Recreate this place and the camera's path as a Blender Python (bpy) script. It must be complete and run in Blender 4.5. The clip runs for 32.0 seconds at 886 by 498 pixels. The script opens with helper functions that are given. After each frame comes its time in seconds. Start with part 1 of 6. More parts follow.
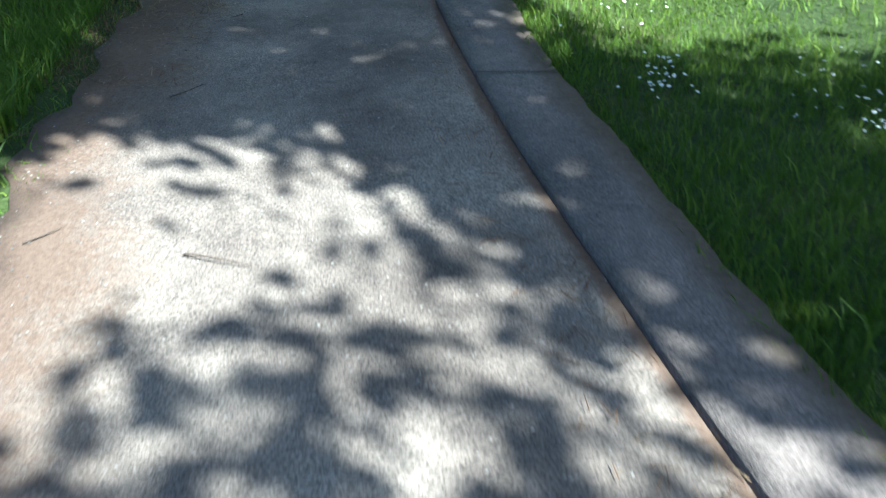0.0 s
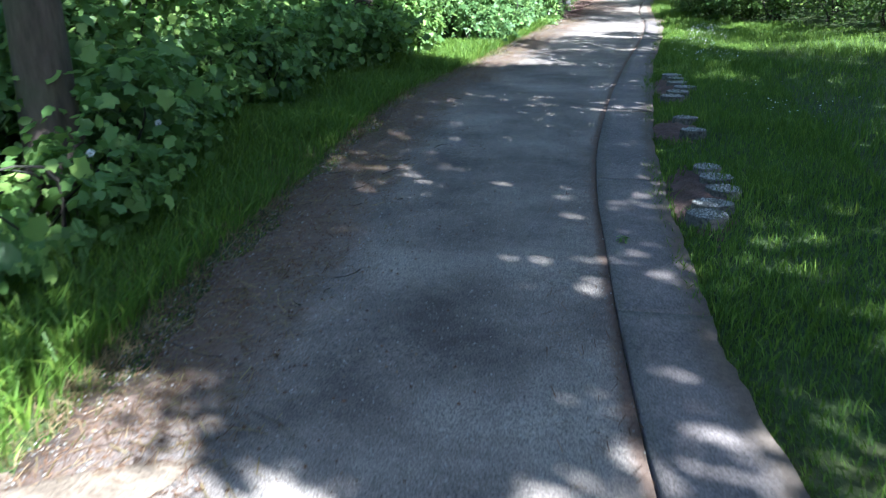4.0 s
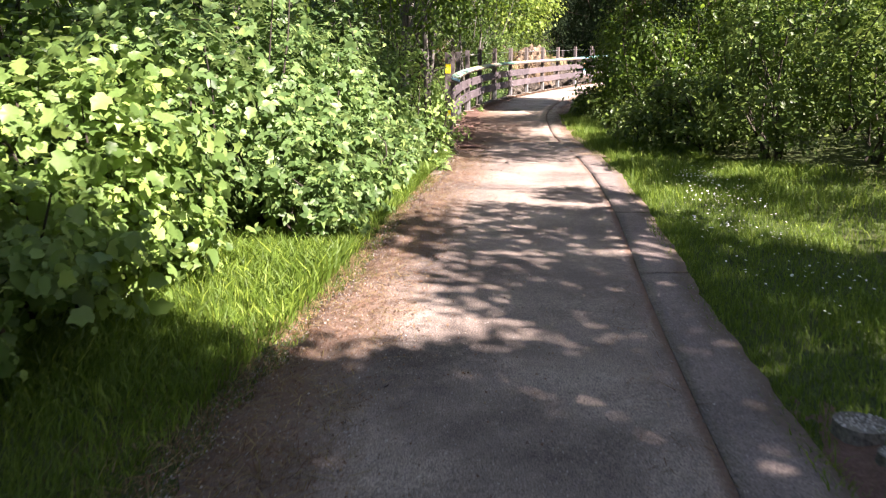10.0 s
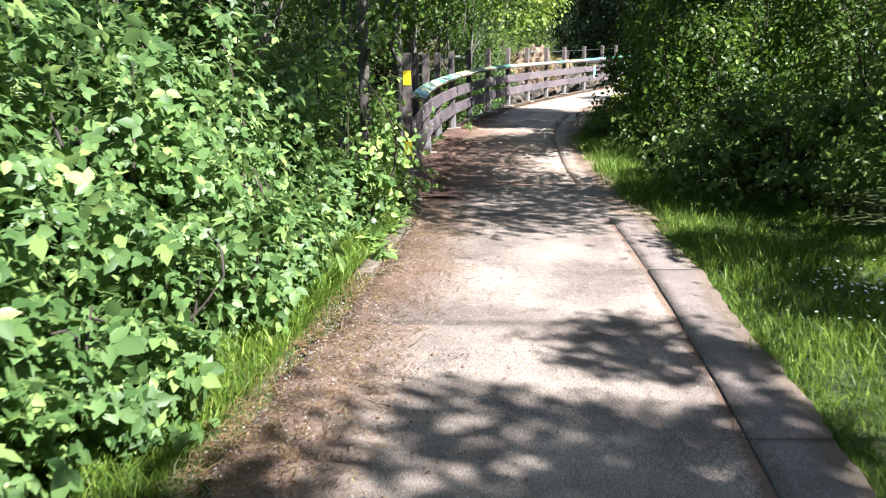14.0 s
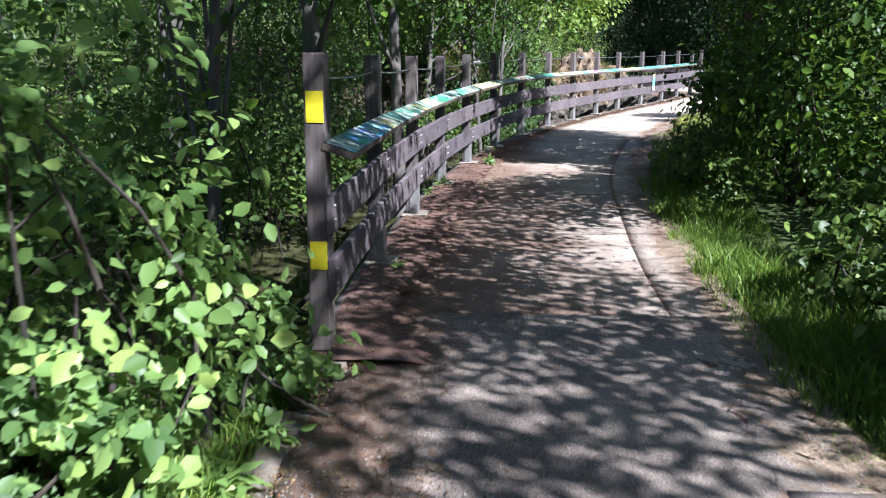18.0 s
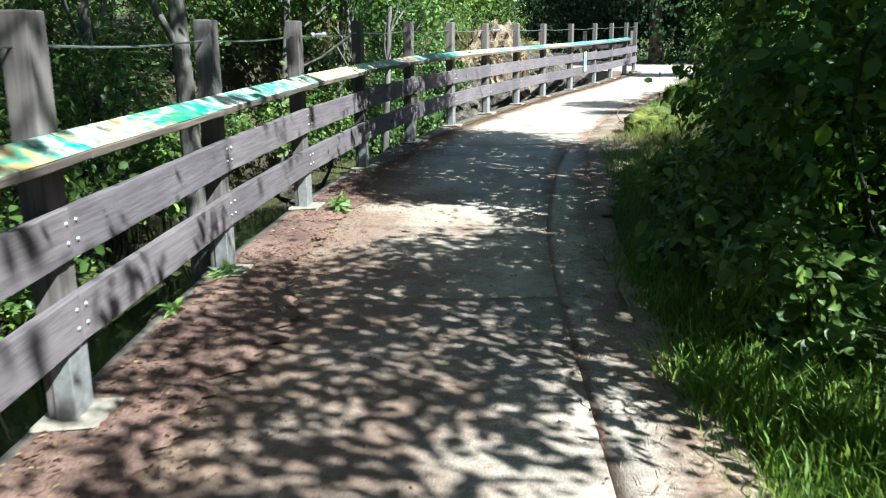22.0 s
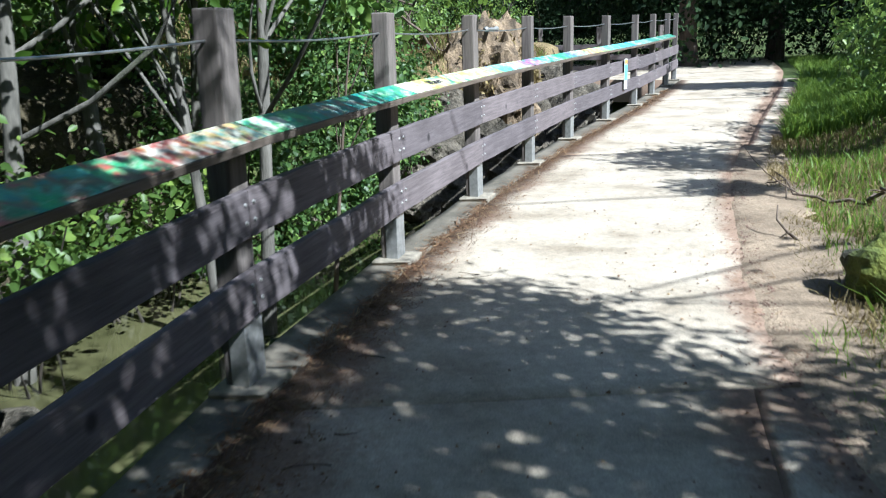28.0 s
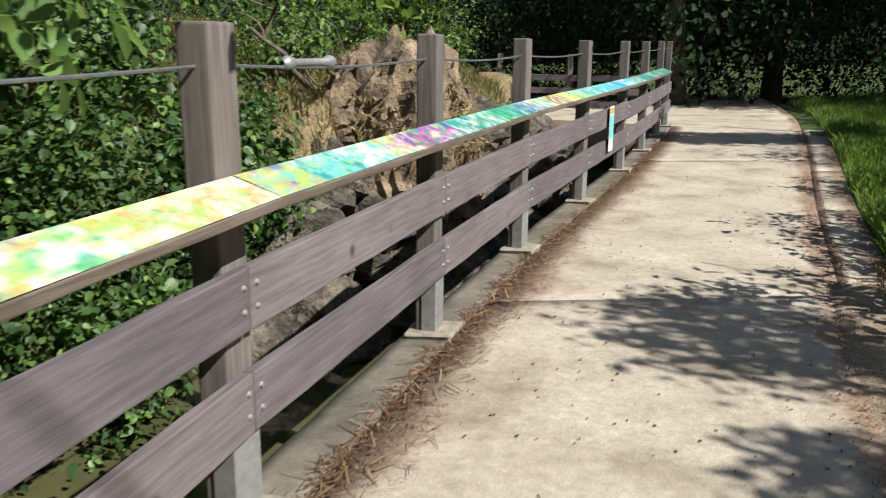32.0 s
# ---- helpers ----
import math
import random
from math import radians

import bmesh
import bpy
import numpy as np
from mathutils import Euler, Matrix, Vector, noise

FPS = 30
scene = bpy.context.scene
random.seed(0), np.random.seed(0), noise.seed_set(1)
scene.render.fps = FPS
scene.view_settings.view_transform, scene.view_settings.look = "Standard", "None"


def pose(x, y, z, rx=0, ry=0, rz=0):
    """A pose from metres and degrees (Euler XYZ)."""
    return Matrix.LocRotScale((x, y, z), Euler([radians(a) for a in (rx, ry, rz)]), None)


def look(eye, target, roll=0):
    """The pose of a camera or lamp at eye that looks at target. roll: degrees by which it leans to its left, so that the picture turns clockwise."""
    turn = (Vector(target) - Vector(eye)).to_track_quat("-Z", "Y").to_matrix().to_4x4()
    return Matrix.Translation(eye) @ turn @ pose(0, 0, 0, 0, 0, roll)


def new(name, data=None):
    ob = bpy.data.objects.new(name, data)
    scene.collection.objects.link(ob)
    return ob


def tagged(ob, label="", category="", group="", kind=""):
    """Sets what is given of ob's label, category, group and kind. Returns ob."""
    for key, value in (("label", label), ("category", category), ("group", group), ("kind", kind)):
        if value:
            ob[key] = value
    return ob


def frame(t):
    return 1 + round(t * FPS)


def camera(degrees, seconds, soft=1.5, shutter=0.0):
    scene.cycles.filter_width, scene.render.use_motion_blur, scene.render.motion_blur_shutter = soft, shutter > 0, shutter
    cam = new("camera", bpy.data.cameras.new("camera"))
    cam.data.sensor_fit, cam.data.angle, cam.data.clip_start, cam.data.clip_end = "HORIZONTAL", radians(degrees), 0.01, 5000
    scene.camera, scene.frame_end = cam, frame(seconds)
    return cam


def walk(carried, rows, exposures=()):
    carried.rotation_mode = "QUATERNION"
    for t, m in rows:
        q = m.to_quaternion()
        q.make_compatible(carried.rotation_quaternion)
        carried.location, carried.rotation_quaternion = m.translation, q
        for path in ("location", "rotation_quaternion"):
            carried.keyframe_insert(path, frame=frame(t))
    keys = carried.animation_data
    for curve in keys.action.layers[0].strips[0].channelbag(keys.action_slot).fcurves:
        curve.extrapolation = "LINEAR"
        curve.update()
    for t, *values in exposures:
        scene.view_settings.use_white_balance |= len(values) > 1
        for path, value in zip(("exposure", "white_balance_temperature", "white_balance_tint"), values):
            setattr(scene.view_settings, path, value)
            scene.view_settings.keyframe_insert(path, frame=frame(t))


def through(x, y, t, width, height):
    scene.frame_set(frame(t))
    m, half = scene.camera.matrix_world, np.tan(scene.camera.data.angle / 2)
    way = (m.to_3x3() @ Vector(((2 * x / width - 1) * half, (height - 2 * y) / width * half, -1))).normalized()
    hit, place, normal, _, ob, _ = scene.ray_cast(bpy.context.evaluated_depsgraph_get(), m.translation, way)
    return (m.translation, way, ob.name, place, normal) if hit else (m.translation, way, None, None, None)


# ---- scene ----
cam = camera(56.0, 32.0, soft=1.1, shutter=0.35)
PATH = [
    (0, (1.213, -0.524, 1.443), (1.114, 1.15, 0.353), -1),
    (0.5, (1.06, 0.215, 1.461), (0.953, 1.883, 0.362), 1.9),
    (1, (0.977, 0.845, 1.449), (0.826, 2.52, 0.367), 2.2),
    (1.5, (0.917, 1.458, 1.447), (0.715, 3.14, 0.384), 2),
    (2, (0.775, 2.116, 1.445), (0.537, 3.834, 0.449), 1.2),
    (2.5, (0.656, 2.773, 1.449), (0.322, 4.507, 0.51), 0.7),
    (3, (0.539, 3.412, 1.453), (0.141, 5.182, 0.612), -0.6),
    (3.5, (0.462, 4.055, 1.454), (0.054, 5.87, 0.72), -0.5),
    (4, (0.322, 4.673, 1.451), (-0.017, 6.527, 0.78), -0.5),
    (4.5, (0.232, 5.259, 1.446), (-0.068, 7.128, 0.799), -1),
    (6.5, (-0.315, 7.528, 1.435), (-0.591, 9.416, 0.835), -2.7),
    (7, (-0.415, 8.196, 1.467), (-0.608, 10.112, 0.926), -1.7),
    (7.5, (-0.434, 8.853, 1.498), (-0.633, 10.776, 0.986), -0.5),
    (8, (-0.458, 9.465, 1.505), (-0.62, 11.393, 0.997), -0.9),
    (8.5, (-0.419, 10.107, 1.524), (-0.533, 12.04, 1.025), -1),
    (9, (-0.431, 10.711, 1.528), (-0.501, 12.647, 1.03), 0.1),
    (9.5, (-0.413, 11.362, 1.519), (-0.46, 13.298, 1.022), -0),
    (10, (-0.401, 12.01, 1.515), (-0.442, 13.955, 1.052), -0.5),
    (10.5, (-0.384, 12.672, 1.48), (-0.436, 14.619, 1.028), -1.5),
    (11, (-0.342, 13.289, 1.462), (-0.36, 15.241, 1.028), -1.6),
    (11.5, (-0.32, 13.868, 1.451), (-0.33, 15.82, 1.017), -1.3),
    (12, (-0.26, 14.461, 1.458), (-0.26, 16.415, 1.031), -0.8),
    (12.5, (-0.199, 14.986, 1.472), (-0.205, 16.942, 1.053), -1.3),
    (13, (-0.103, 15.589, 1.496), (-0.101, 17.548, 1.094), -0.6),
    (13.5, (-0.057, 16.211, 1.481), (-0.078, 18.164, 1.053), -0.7),
    (15.5, (0.097, 18.587, 1.487), (0.013, 20.524, 0.997), -1.22),
    (16, (0.163, 19.204, 1.491), (0.088, 21.149, 1.031), -1.52),
    (16.5, (0.206, 19.807, 1.478), (0.145, 21.751, 1.013), -0.73),
    (17, (0.232, 20.438, 1.47), (0.129, 22.385, 1.021), 0.07),
    (17.5, (0.244, 21.069, 1.467), (0.154, 23.022, 1.041), 0.26),
    (18, (0.318, 21.638, 1.457), (0.177, 23.583, 1.012), -0.24),
    (18.5, (0.365, 22.271, 1.446), (0.242, 24.218, 1.006), -1.25),
    (19, (0.451, 22.885, 1.438), (0.323, 24.832, 0.999), -1.15),
    (19.5, (0.488, 23.512, 1.433), (0.396, 25.458, 0.981), -0.44),
    (20, (0.568, 24.116, 1.416), (0.521, 26.068, 0.979), -0.13),
    (20.5, (0.599, 24.691, 1.412), (0.586, 26.651, 1.016), -1.02),
    (21, (0.654, 25.302, 1.4), (0.587, 27.262, 1.003), -1.51),
    (21.5, (0.705, 25.963, 1.386), (0.711, 27.911, 0.932), -1.31),
    (22, (0.816, 26.58, 1.386), (0.857, 28.516, 0.891), -0.6),
    (22.5, (0.847, 27.158, 1.398), (0.844, 29.094, 0.897), 0.11),
    (23, (0.901, 27.767, 1.395), (0.836, 29.711, 0.93), 0.42),
    (23.5, (0.952, 28.401, 1.381), (0.868, 30.345, 0.919), -0.17),
    (24, (0.992, 29.013, 1.364), (0.924, 30.955, 0.887), -0.06),
    (24.5, (1.019, 29.647, 1.347), (0.975, 31.592, 0.882), 0.04),
    (26.5, (1.148, 31.797, 1.362), (1.116, 33.719, 0.808), -1.25),
    (27, (1.158, 32.478, 1.377), (1.16, 34.406, 0.843), -1.65),
    (27.5, (1.254, 33.29, 1.418), (1.269, 35.222, 0.9), -1.64),
    (28, (1.357, 33.998, 1.445), (1.422, 35.934, 0.946), -1.94),
    (28.5, (1.507, 34.633, 1.482), (1.52, 36.582, 1.035), -1.85),
    (29, (1.651, 35.245, 1.508), (1.621, 37.206, 1.112), -1.75),
    (29.5, (1.816, 35.829, 1.51), (1.71, 37.781, 1.088), -1.16),
    (30, (1.903, 36.405, 1.505), (1.786, 38.353, 1.068), -0.66),
    (30.5, (2.052, 36.948, 1.51), (1.982, 38.904, 1.099), -0.37),
    (31, (2.139, 37.505, 1.522), (2.149, 39.459, 1.093), 0.03),
    (31.5, (2.232, 38.048, 1.528), (2.294, 39.991, 1.061), 0.22),
    (32, (2.329, 38.572, 1.511), (2.48, 40.513, 1.052), 0.42),
]
EXPOSURES = [
    (0.0, 2.2, 5200, -4), (1.0, 2.1, 5700, -3), (2.0, 2.15, 5900, 18), (3.0, 1.85, 5700, 5), (4.0, 2.55, 5000, 6), (4.5, 2.75, 5100, 0), (6.5, 3.6, 7400, 30), (8.0, 2.75, 7100, 30), (9.0, 2.75, 6900, 30), (10.0, 2.3, 6700, 28),
    (11.0, 2.0, 6500, 14), (12.0, 1.8, 6200, 8), (13.2, 2.1, 5800, 14), (16.0, 1.65, 6100, 10), (17.0, 1.6, 5550, 15), (18.0, 1.7, 5350, 16), (19.0, 2.15, 5350, 8), (20.0, 2.1, 5350, 4), (22.0, 1.9, 5400, 0), (23.0, 2.03, 5450, 4), (24.0, 1.9, 5400, 5), (27.0, 1.5, 5100, 9), (28.0, 1.52, 5250, 3),
    (29.0, 1.15, 5500, 2), (30.0, 1.0, 6200, 8), (32.0, 0.85, 6100, 5),
]
walk(cam, [(t, look(eye, target, roll)) for t, eye, target, roll in PATH], EXPOSURES)

# ---- light ----
SUN_TO = Vector((0.74, -0.67, 1.0)).normalized()
scene.view_settings.exposure = 0.0
world = bpy.data.worlds.new("world")
scene.world = world
world.use_nodes = True
wn = world.node_tree
sky = wn.nodes.new("ShaderNodeTexSky")
sky.sky_type = "NISHITA"
sky.sun_disc = False
sky.sun_elevation = math.asin(SUN_TO.z)
sky.sun_rotation = math.atan2(SUN_TO.x, SUN_TO.y)
wn.links.new(sky.outputs[0], wn.nodes["Background"].inputs[0])
wn.nodes["Background"].inputs[1].default_value = 0.055
sun = new("sun", bpy.data.lights.new("sun", "SUN"))
sun.data.energy = 5.0
sun.data.angle = radians(0.5)
sun.data.color = (1.0, 0.95, 0.86)
sun.matrix_world = look(SUN_TO * 60, (0, 0, 0))

# ---- materials ----
def material(name, rough=0.8, metal=0.0):
    m = bpy.data.materials.new(name)
    m.use_nodes = True
    p = m.node_tree.nodes["Principled BSDF"]
    p.inputs["Roughness"].default_value = rough
    p.inputs["Metallic"].default_value = metal
    return m, m.node_tree, p


def ramp(nt, fac, stops):
    r = nt.nodes.new("ShaderNodeValToRGB")
    el = r.color_ramp.elements
    while len(el) < len(stops):
        el.new(0.5)
    for e, (at, col) in zip(el, stops):
        e.position, e.color = at, (*col, 1)
    nt.links.new(fac, r.inputs[0])
    return r.outputs[0]


def noise_tex(nt, coord, scale, detail=4.0, rough=0.55, stretch=None):
    n = nt.nodes.new("ShaderNodeTexNoise")
    n.inputs["Scale"].default_value = scale
    n.inputs["Detail"].default_value = detail
    n.inputs["Roughness"].default_value = rough
    if stretch:
        mp = nt.nodes.new("ShaderNodeMapping")
        mp.inputs["Scale"].default_value = stretch
        nt.links.new(coord, mp.inputs[0])
        coord = mp.outputs[0]
    nt.links.new(coord, n.inputs["Vector"])
    return n.outputs["Fac"]


def blend(nt, fac, a, b, mode="MIX"):
    x = nt.nodes.new("ShaderNodeMix")
    x.data_type, x.blend_type = "RGBA", mode
    for sock, v in ((x.inputs[0], fac), (x.inputs[6], a), (x.inputs[7], b)):
        if isinstance(v, (int, float)):
            sock.default_value = v
        elif isinstance(v, tuple):
            sock.default_value = (*v, 1)
        else:
            nt.links.new(v, sock)
    return x.outputs[2]


def bump(nt, p, height, strength=0.5, dist=0.01):
    b = nt.nodes.new("ShaderNodeBump")
    b.inputs["Strength"].default_value = strength
    b.inputs["Distance"].default_value = dist
    nt.links.new(height, b.inputs["Height"])
    nt.links.new(b.outputs[0], p.inputs["Normal"])


def coords(nt, kind="Object"):
    return nt.nodes.new("ShaderNodeTexCoord").outputs[kind]


def world_coords(nt):
    return nt.nodes.new("ShaderNodeNewGeometry").outputs["Position"]


def rand_island(nt):
    return nt.nodes.new("ShaderNodeNewGeometry").outputs["Random Per Island"]


def rand_object(nt):
    return nt.nodes.new("ShaderNodeObjectInfo").outputs["Random"]


def grainy(name, big, small, big_scale, small_scale, rough=0.9, bump_str=0.5, bump_dist=0.006, specks=None, mixed=0.5, spec=0.3, edge=None):
    """Two scales of mottling: broad stains and fine grain, with optional specks."""
    m, nt, p = material(name, rough)
    c = world_coords(nt)
    a = ramp(nt, noise_tex(nt, c, big_scale, 5, 0.6), big)
    g = noise_tex(nt, c, small_scale, 3, 0.7)
    b = ramp(nt, g, small)
    a = blend(nt, 0.55, a, ramp(nt, noise_tex(nt, c, small_scale * 0.16, 4, 0.75), [(0.3, (0.62, 0.62, 0.63)), (0.7, (1.3, 1.28, 1.26))]), "MULTIPLY")
    col = blend(nt, mixed, a, b, "OVERLAY")
    if specks:
        v = nt.nodes.new("ShaderNodeTexVoronoi")
        v.inputs["Scale"].default_value = specks[0]
        nt.links.new(c, v.inputs["Vector"])
        f = ramp(nt, v.outputs["Distance"], [(0.0, (1, 1, 1)), (specks[1], (0, 0, 0))])
        pick = ramp(nt, noise_tex(nt, c, specks[0] * 0.37, 2), [(0.5, (0, 0, 0)), (0.62, (1, 1, 1))])
        col = blend(nt, blend(nt, 1.0, f, pick, "MULTIPLY"), col, specks[2])
    if edge:
        col = edge_dirt(nt, c, col, *edge)
    nt.links.new(col, p.inputs["Base Color"])
    p.inputs["Specular IOR Level"].default_value = spec
    bump(nt, p, g, bump_str, bump_dist)
    return m


def math_node(nt, op, x, y):
    n = nt.nodes.new("ShaderNodeMath")
    n.operation = op
    for s, v in zip(n.inputs, (x, y)):
        if isinstance(v, (int, float)):
            s.default_value = v
        else:
            nt.links.new(v, s)
    return n.outputs[0]


def edge_dirt(nt, c, col, left, right, tint):
    """Dirt drifted in from the two edges of a path, feathered by noise. The edge map holds metres from each side."""
    uv = nt.nodes.new("ShaderNodeUVMap")
    uv.uv_map = "edge"
    sep = nt.nodes.new("ShaderNodeSeparateXYZ")
    nt.links.new(uv.outputs[0], sep.inputs[0])
    broad, fine = noise_tex(nt, c, 1.1, 6, 0.65), noise_tex(nt, c, 26.0, 4, 0.75)
    soil = blend(nt, 0.8, tint, ramp(nt, noise_tex(nt, c, 45.0, 4, 0.8), [(0.25, (0.45, 0.42, 0.4)), (0.75, (1.5, 1.45, 1.4))]), "MULTIPLY")
    for side, width in ((sep.outputs[0], left), (sep.outputs[1], right)):
        if not width:
            continue
        reach = math_node(nt, "MULTIPLY", math_node(nt, "ADD", math_node(nt, "MULTIPLY", broad, 2.6), -0.45), width)
        reach = math_node(nt, "ADD", reach, math_node(nt, "MULTIPLY", math_node(nt, "ADD", fine, -0.5), width * 1.3))
        mr = nt.nodes.new("ShaderNodeMapRange")
        mr.inputs[1].default_value, mr.inputs[2].default_value = -0.25 * width, 0.45 * width
        mr.inputs[3].default_value, mr.inputs[4].default_value = 0.0, 0.85
        nt.links.new(math_node(nt, "SUBTRACT", reach, side), mr.inputs[0])
        col = blend(nt, mr.outputs[0], col, soil)
    return col


def leaf_material(name, dark, light, through, gloss=0.45, translucent=0.4):
    m, nt, p = material(name, gloss)
    tone = ramp(nt, rand_island(nt), [(0.0, dark), (0.75, light), (1.0, through)])
    c = world_coords(nt)
    tone = blend(nt, 0.55, tone, ramp(nt, noise_tex(nt, c, 1.3, 3), [(0.3, (0.55, 0.6, 0.5)), (0.75, (1.25, 1.2, 1.1))]), "MULTIPLY")
    nt.links.new(tone, p.inputs["Base Color"])
    p.inputs["Specular IOR Level"].default_value = 0.35
    t = nt.nodes.new("ShaderNodeBsdfTranslucent")
    nt.links.new(blend(nt, 0.5, tone, through), t.inputs[0])
    mix = nt.nodes.new("ShaderNodeMixShader")
    mix.inputs[0].default_value = translucent
    nt.links.new(p.outputs[0], mix.inputs[1])
    nt.links.new(t.outputs[0], mix.inputs[2])
    nt.links.new(mix.outputs[0], nt.nodes["Material Output"].inputs[0])
    return m


def weathered_wood(name, dark, light, axis_scale, moss=None):
    """Grain stretched along the piece, knots and weather stains."""
    m, nt, p = material(name, 0.82)
    obj = coords(nt)
    add = nt.nodes.new("ShaderNodeVectorMath")
    add.operation = "ADD"
    r = rand_object(nt)
    mul = nt.nodes.new("ShaderNodeMath")
    mul.operation = "MULTIPLY"
    mul.inputs[1].default_value = 37.0
    nt.links.new(r, mul.inputs[0])
    nt.links.new(obj, add.inputs[0])
    nt.links.new(mul.outputs[0], add.inputs[1])
    c = add.outputs[0]
    grain = noise_tex(nt, c, 9.0, 6, 0.65, axis_scale)
    col = ramp(nt, grain, [(0.24, dark), (0.78, light)])
    stain = noise_tex(nt, c, 2.2, 4)
    col = blend(nt, 0.6, col, ramp(nt, stain, [(0.3, (0.62, 0.58, 0.56)), (0.7, (1.15, 1.1, 1.08))]), "MULTIPLY")
    v = nt.nodes.new("ShaderNodeTexVoronoi")
    v.inputs["Scale"].default_value = 2.6
    nt.links.new(c, v.inputs["Vector"])
    knot = ramp(nt, v.outputs["Distance"], [(0.045, (1, 1, 1)), (0.10, (0, 0, 0))])
    col = blend(nt, knot, col, tuple(x * 0.45 for x in dark))
    tone = ramp(nt, r, [(0.0, (0.8, 0.8, 0.82)), (1.0, (1.15, 1.12, 1.1))])
    col = blend(nt, 1.0, col, tone, "MULTIPLY")
    if moss:
        col = blend(nt, ramp(nt, noise_tex(nt, c, 3.1, 5), [(0.55, (0, 0, 0)), (0.75, (0.7, 0.7, 0.7))]), col, moss)
    nt.links.new(col, p.inputs["Base Color"])
    p.inputs["Specular IOR Level"].default_value = 0.25
    bump(nt, p, grain, 0.6, 0.004)
    return m


def bark_material(name, dark, light, scale=6.0):
    m, nt, p = material(name, 0.95)
    c = world_coords(nt)
    n = noise_tex(nt, c, scale, 6, 0.7, (3.0, 3.0, 0.5))
    col = ramp(nt, n, [(0.3, dark), (0.7, light)])
    col = blend(nt, ramp(nt, noise_tex(nt, c, 2.0, 4), [(0.55, (0, 0, 0)), (0.75, (0.5, 0.5, 0.5))]), col, (0.09, 0.11, 0.05))
    nt.links.new(col, p.inputs["Base Color"])
    bump(nt, p, n, 0.9, 0.02)
    return m


def paint_material(name):
    """Brushed children's paint: the panel's own colour washed with two neighbours of it, pale dry strokes and a few thin dark ones."""
    m, nt, p = material(name, 0.5)
    info = nt.nodes.new("ShaderNodeObjectInfo")
    attr = nt.nodes.new("ShaderNodeVertexColor")
    attr.layer_name = "paint"
    base = attr.outputs["Color"]
    c = world_coords(nt)
    col = base
    for lo, hi, scale, at, sat in ((0.43, 0.57, 8.0, 0.46, 0.8), (0.58, 0.44, 17.0, 0.52, 0.9)):
        hue = nt.nodes.new("ShaderNodeHueSaturation")
        hue.inputs["Saturation"].default_value = sat
        sh = nt.nodes.new("ShaderNodeMapRange")
        sh.inputs[3].default_value, sh.inputs[4].default_value = lo, hi
        nt.links.new(info.outputs["Random"], sh.inputs[0])
        nt.links.new(sh.outputs[0], hue.inputs["Hue"])
        nt.links.new(base, hue.inputs["Color"])
        col = blend(nt, ramp(nt, noise_tex(nt, c, scale, 5, 0.65, (1.0, 0.6, 1.0)), [(at, (0, 0, 0)), (at + 0.1, (0.9, 0.9, 0.9))]), col, hue.outputs[0])
    pale = ramp(nt, noise_tex(nt, c, 14.0, 5, 0.7, (1.0, 0.3, 1.0)), [(0.52, (0, 0, 0)), (0.68, (0.6, 0.6, 0.6))])
    col = blend(nt, pale, col, (0.66, 0.66, 0.56))
    dark = ramp(nt, noise_tex(nt, c, 19.0, 3, 0.6, (0.35, 1.0, 1.0)), [(0.30, (0.55, 0.55, 0.55)), (0.40, (0, 0, 0))])
    col = blend(nt, dark, col, (0.03, 0.07, 0.07))
    worn = ramp(nt, noise_tex(nt, c, 60.0, 4, 0.7), [(0.3, (0.75, 0.74, 0.72)), (0.6, (1.05, 1.05, 1.05))])
    nt.links.new(blend(nt, 1.0, col, worn, "MULTIPLY"), p.inputs["Base Color"])
    return m


def plain(name, col, rough=0.6, metal=0.0, vary=0.25, scale=14.0):
    m, nt, p = material(name, rough, metal)
    n = noise_tex(nt, world_coords(nt), scale, 4)
    lo, hi = tuple(x * (1 - vary) for x in col), tuple(min(1, x * (1 + vary)) for x in col)
    nt.links.new(ramp(nt, n, [(0.3, lo), (0.7, hi)]), p.inputs["Base Color"])
    bump(nt, p, n, 0.2, 0.002)
    return m


M = {}
M["path"] = grainy("worn_gravel_asphalt", [(0.30, (0.105, 0.086, 0.076)), (0.48, (0.21, 0.175, 0.15)), (0.70, (0.345, 0.295, 0.25))],
                   [(0.34, (0.16, 0.16, 0.16)), (0.66, (0.86, 0.84, 0.82))], 1.1, 120.0, 0.92, 0.9, 0.004, (45.0, 0.26, (0.50, 0.47, 0.43)), 0.85, 0.3, (0.52, 0.05, (0.15, 0.098, 0.07)))
M["strip"] = grainy("old_concrete_strip", [(0.3, (0.15, 0.125, 0.114)), (0.7, (0.255, 0.21, 0.188))],
                    [(0.34, (0.2, 0.2, 0.2)), (0.66, (0.80, 0.79, 0.78))], 1.6, 110.0, 0.9, 0.8, 0.004, (60.0, 0.2, (0.44, 0.41, 0.38)), 0.8, 0.3, (0.0, 0.12, (0.13, 0.10, 0.075)))
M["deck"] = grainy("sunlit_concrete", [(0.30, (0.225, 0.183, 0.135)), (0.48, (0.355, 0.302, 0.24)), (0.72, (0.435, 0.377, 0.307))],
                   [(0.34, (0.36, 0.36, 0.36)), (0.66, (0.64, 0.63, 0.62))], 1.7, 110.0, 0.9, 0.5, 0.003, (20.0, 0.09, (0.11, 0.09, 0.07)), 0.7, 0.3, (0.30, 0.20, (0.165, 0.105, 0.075)))
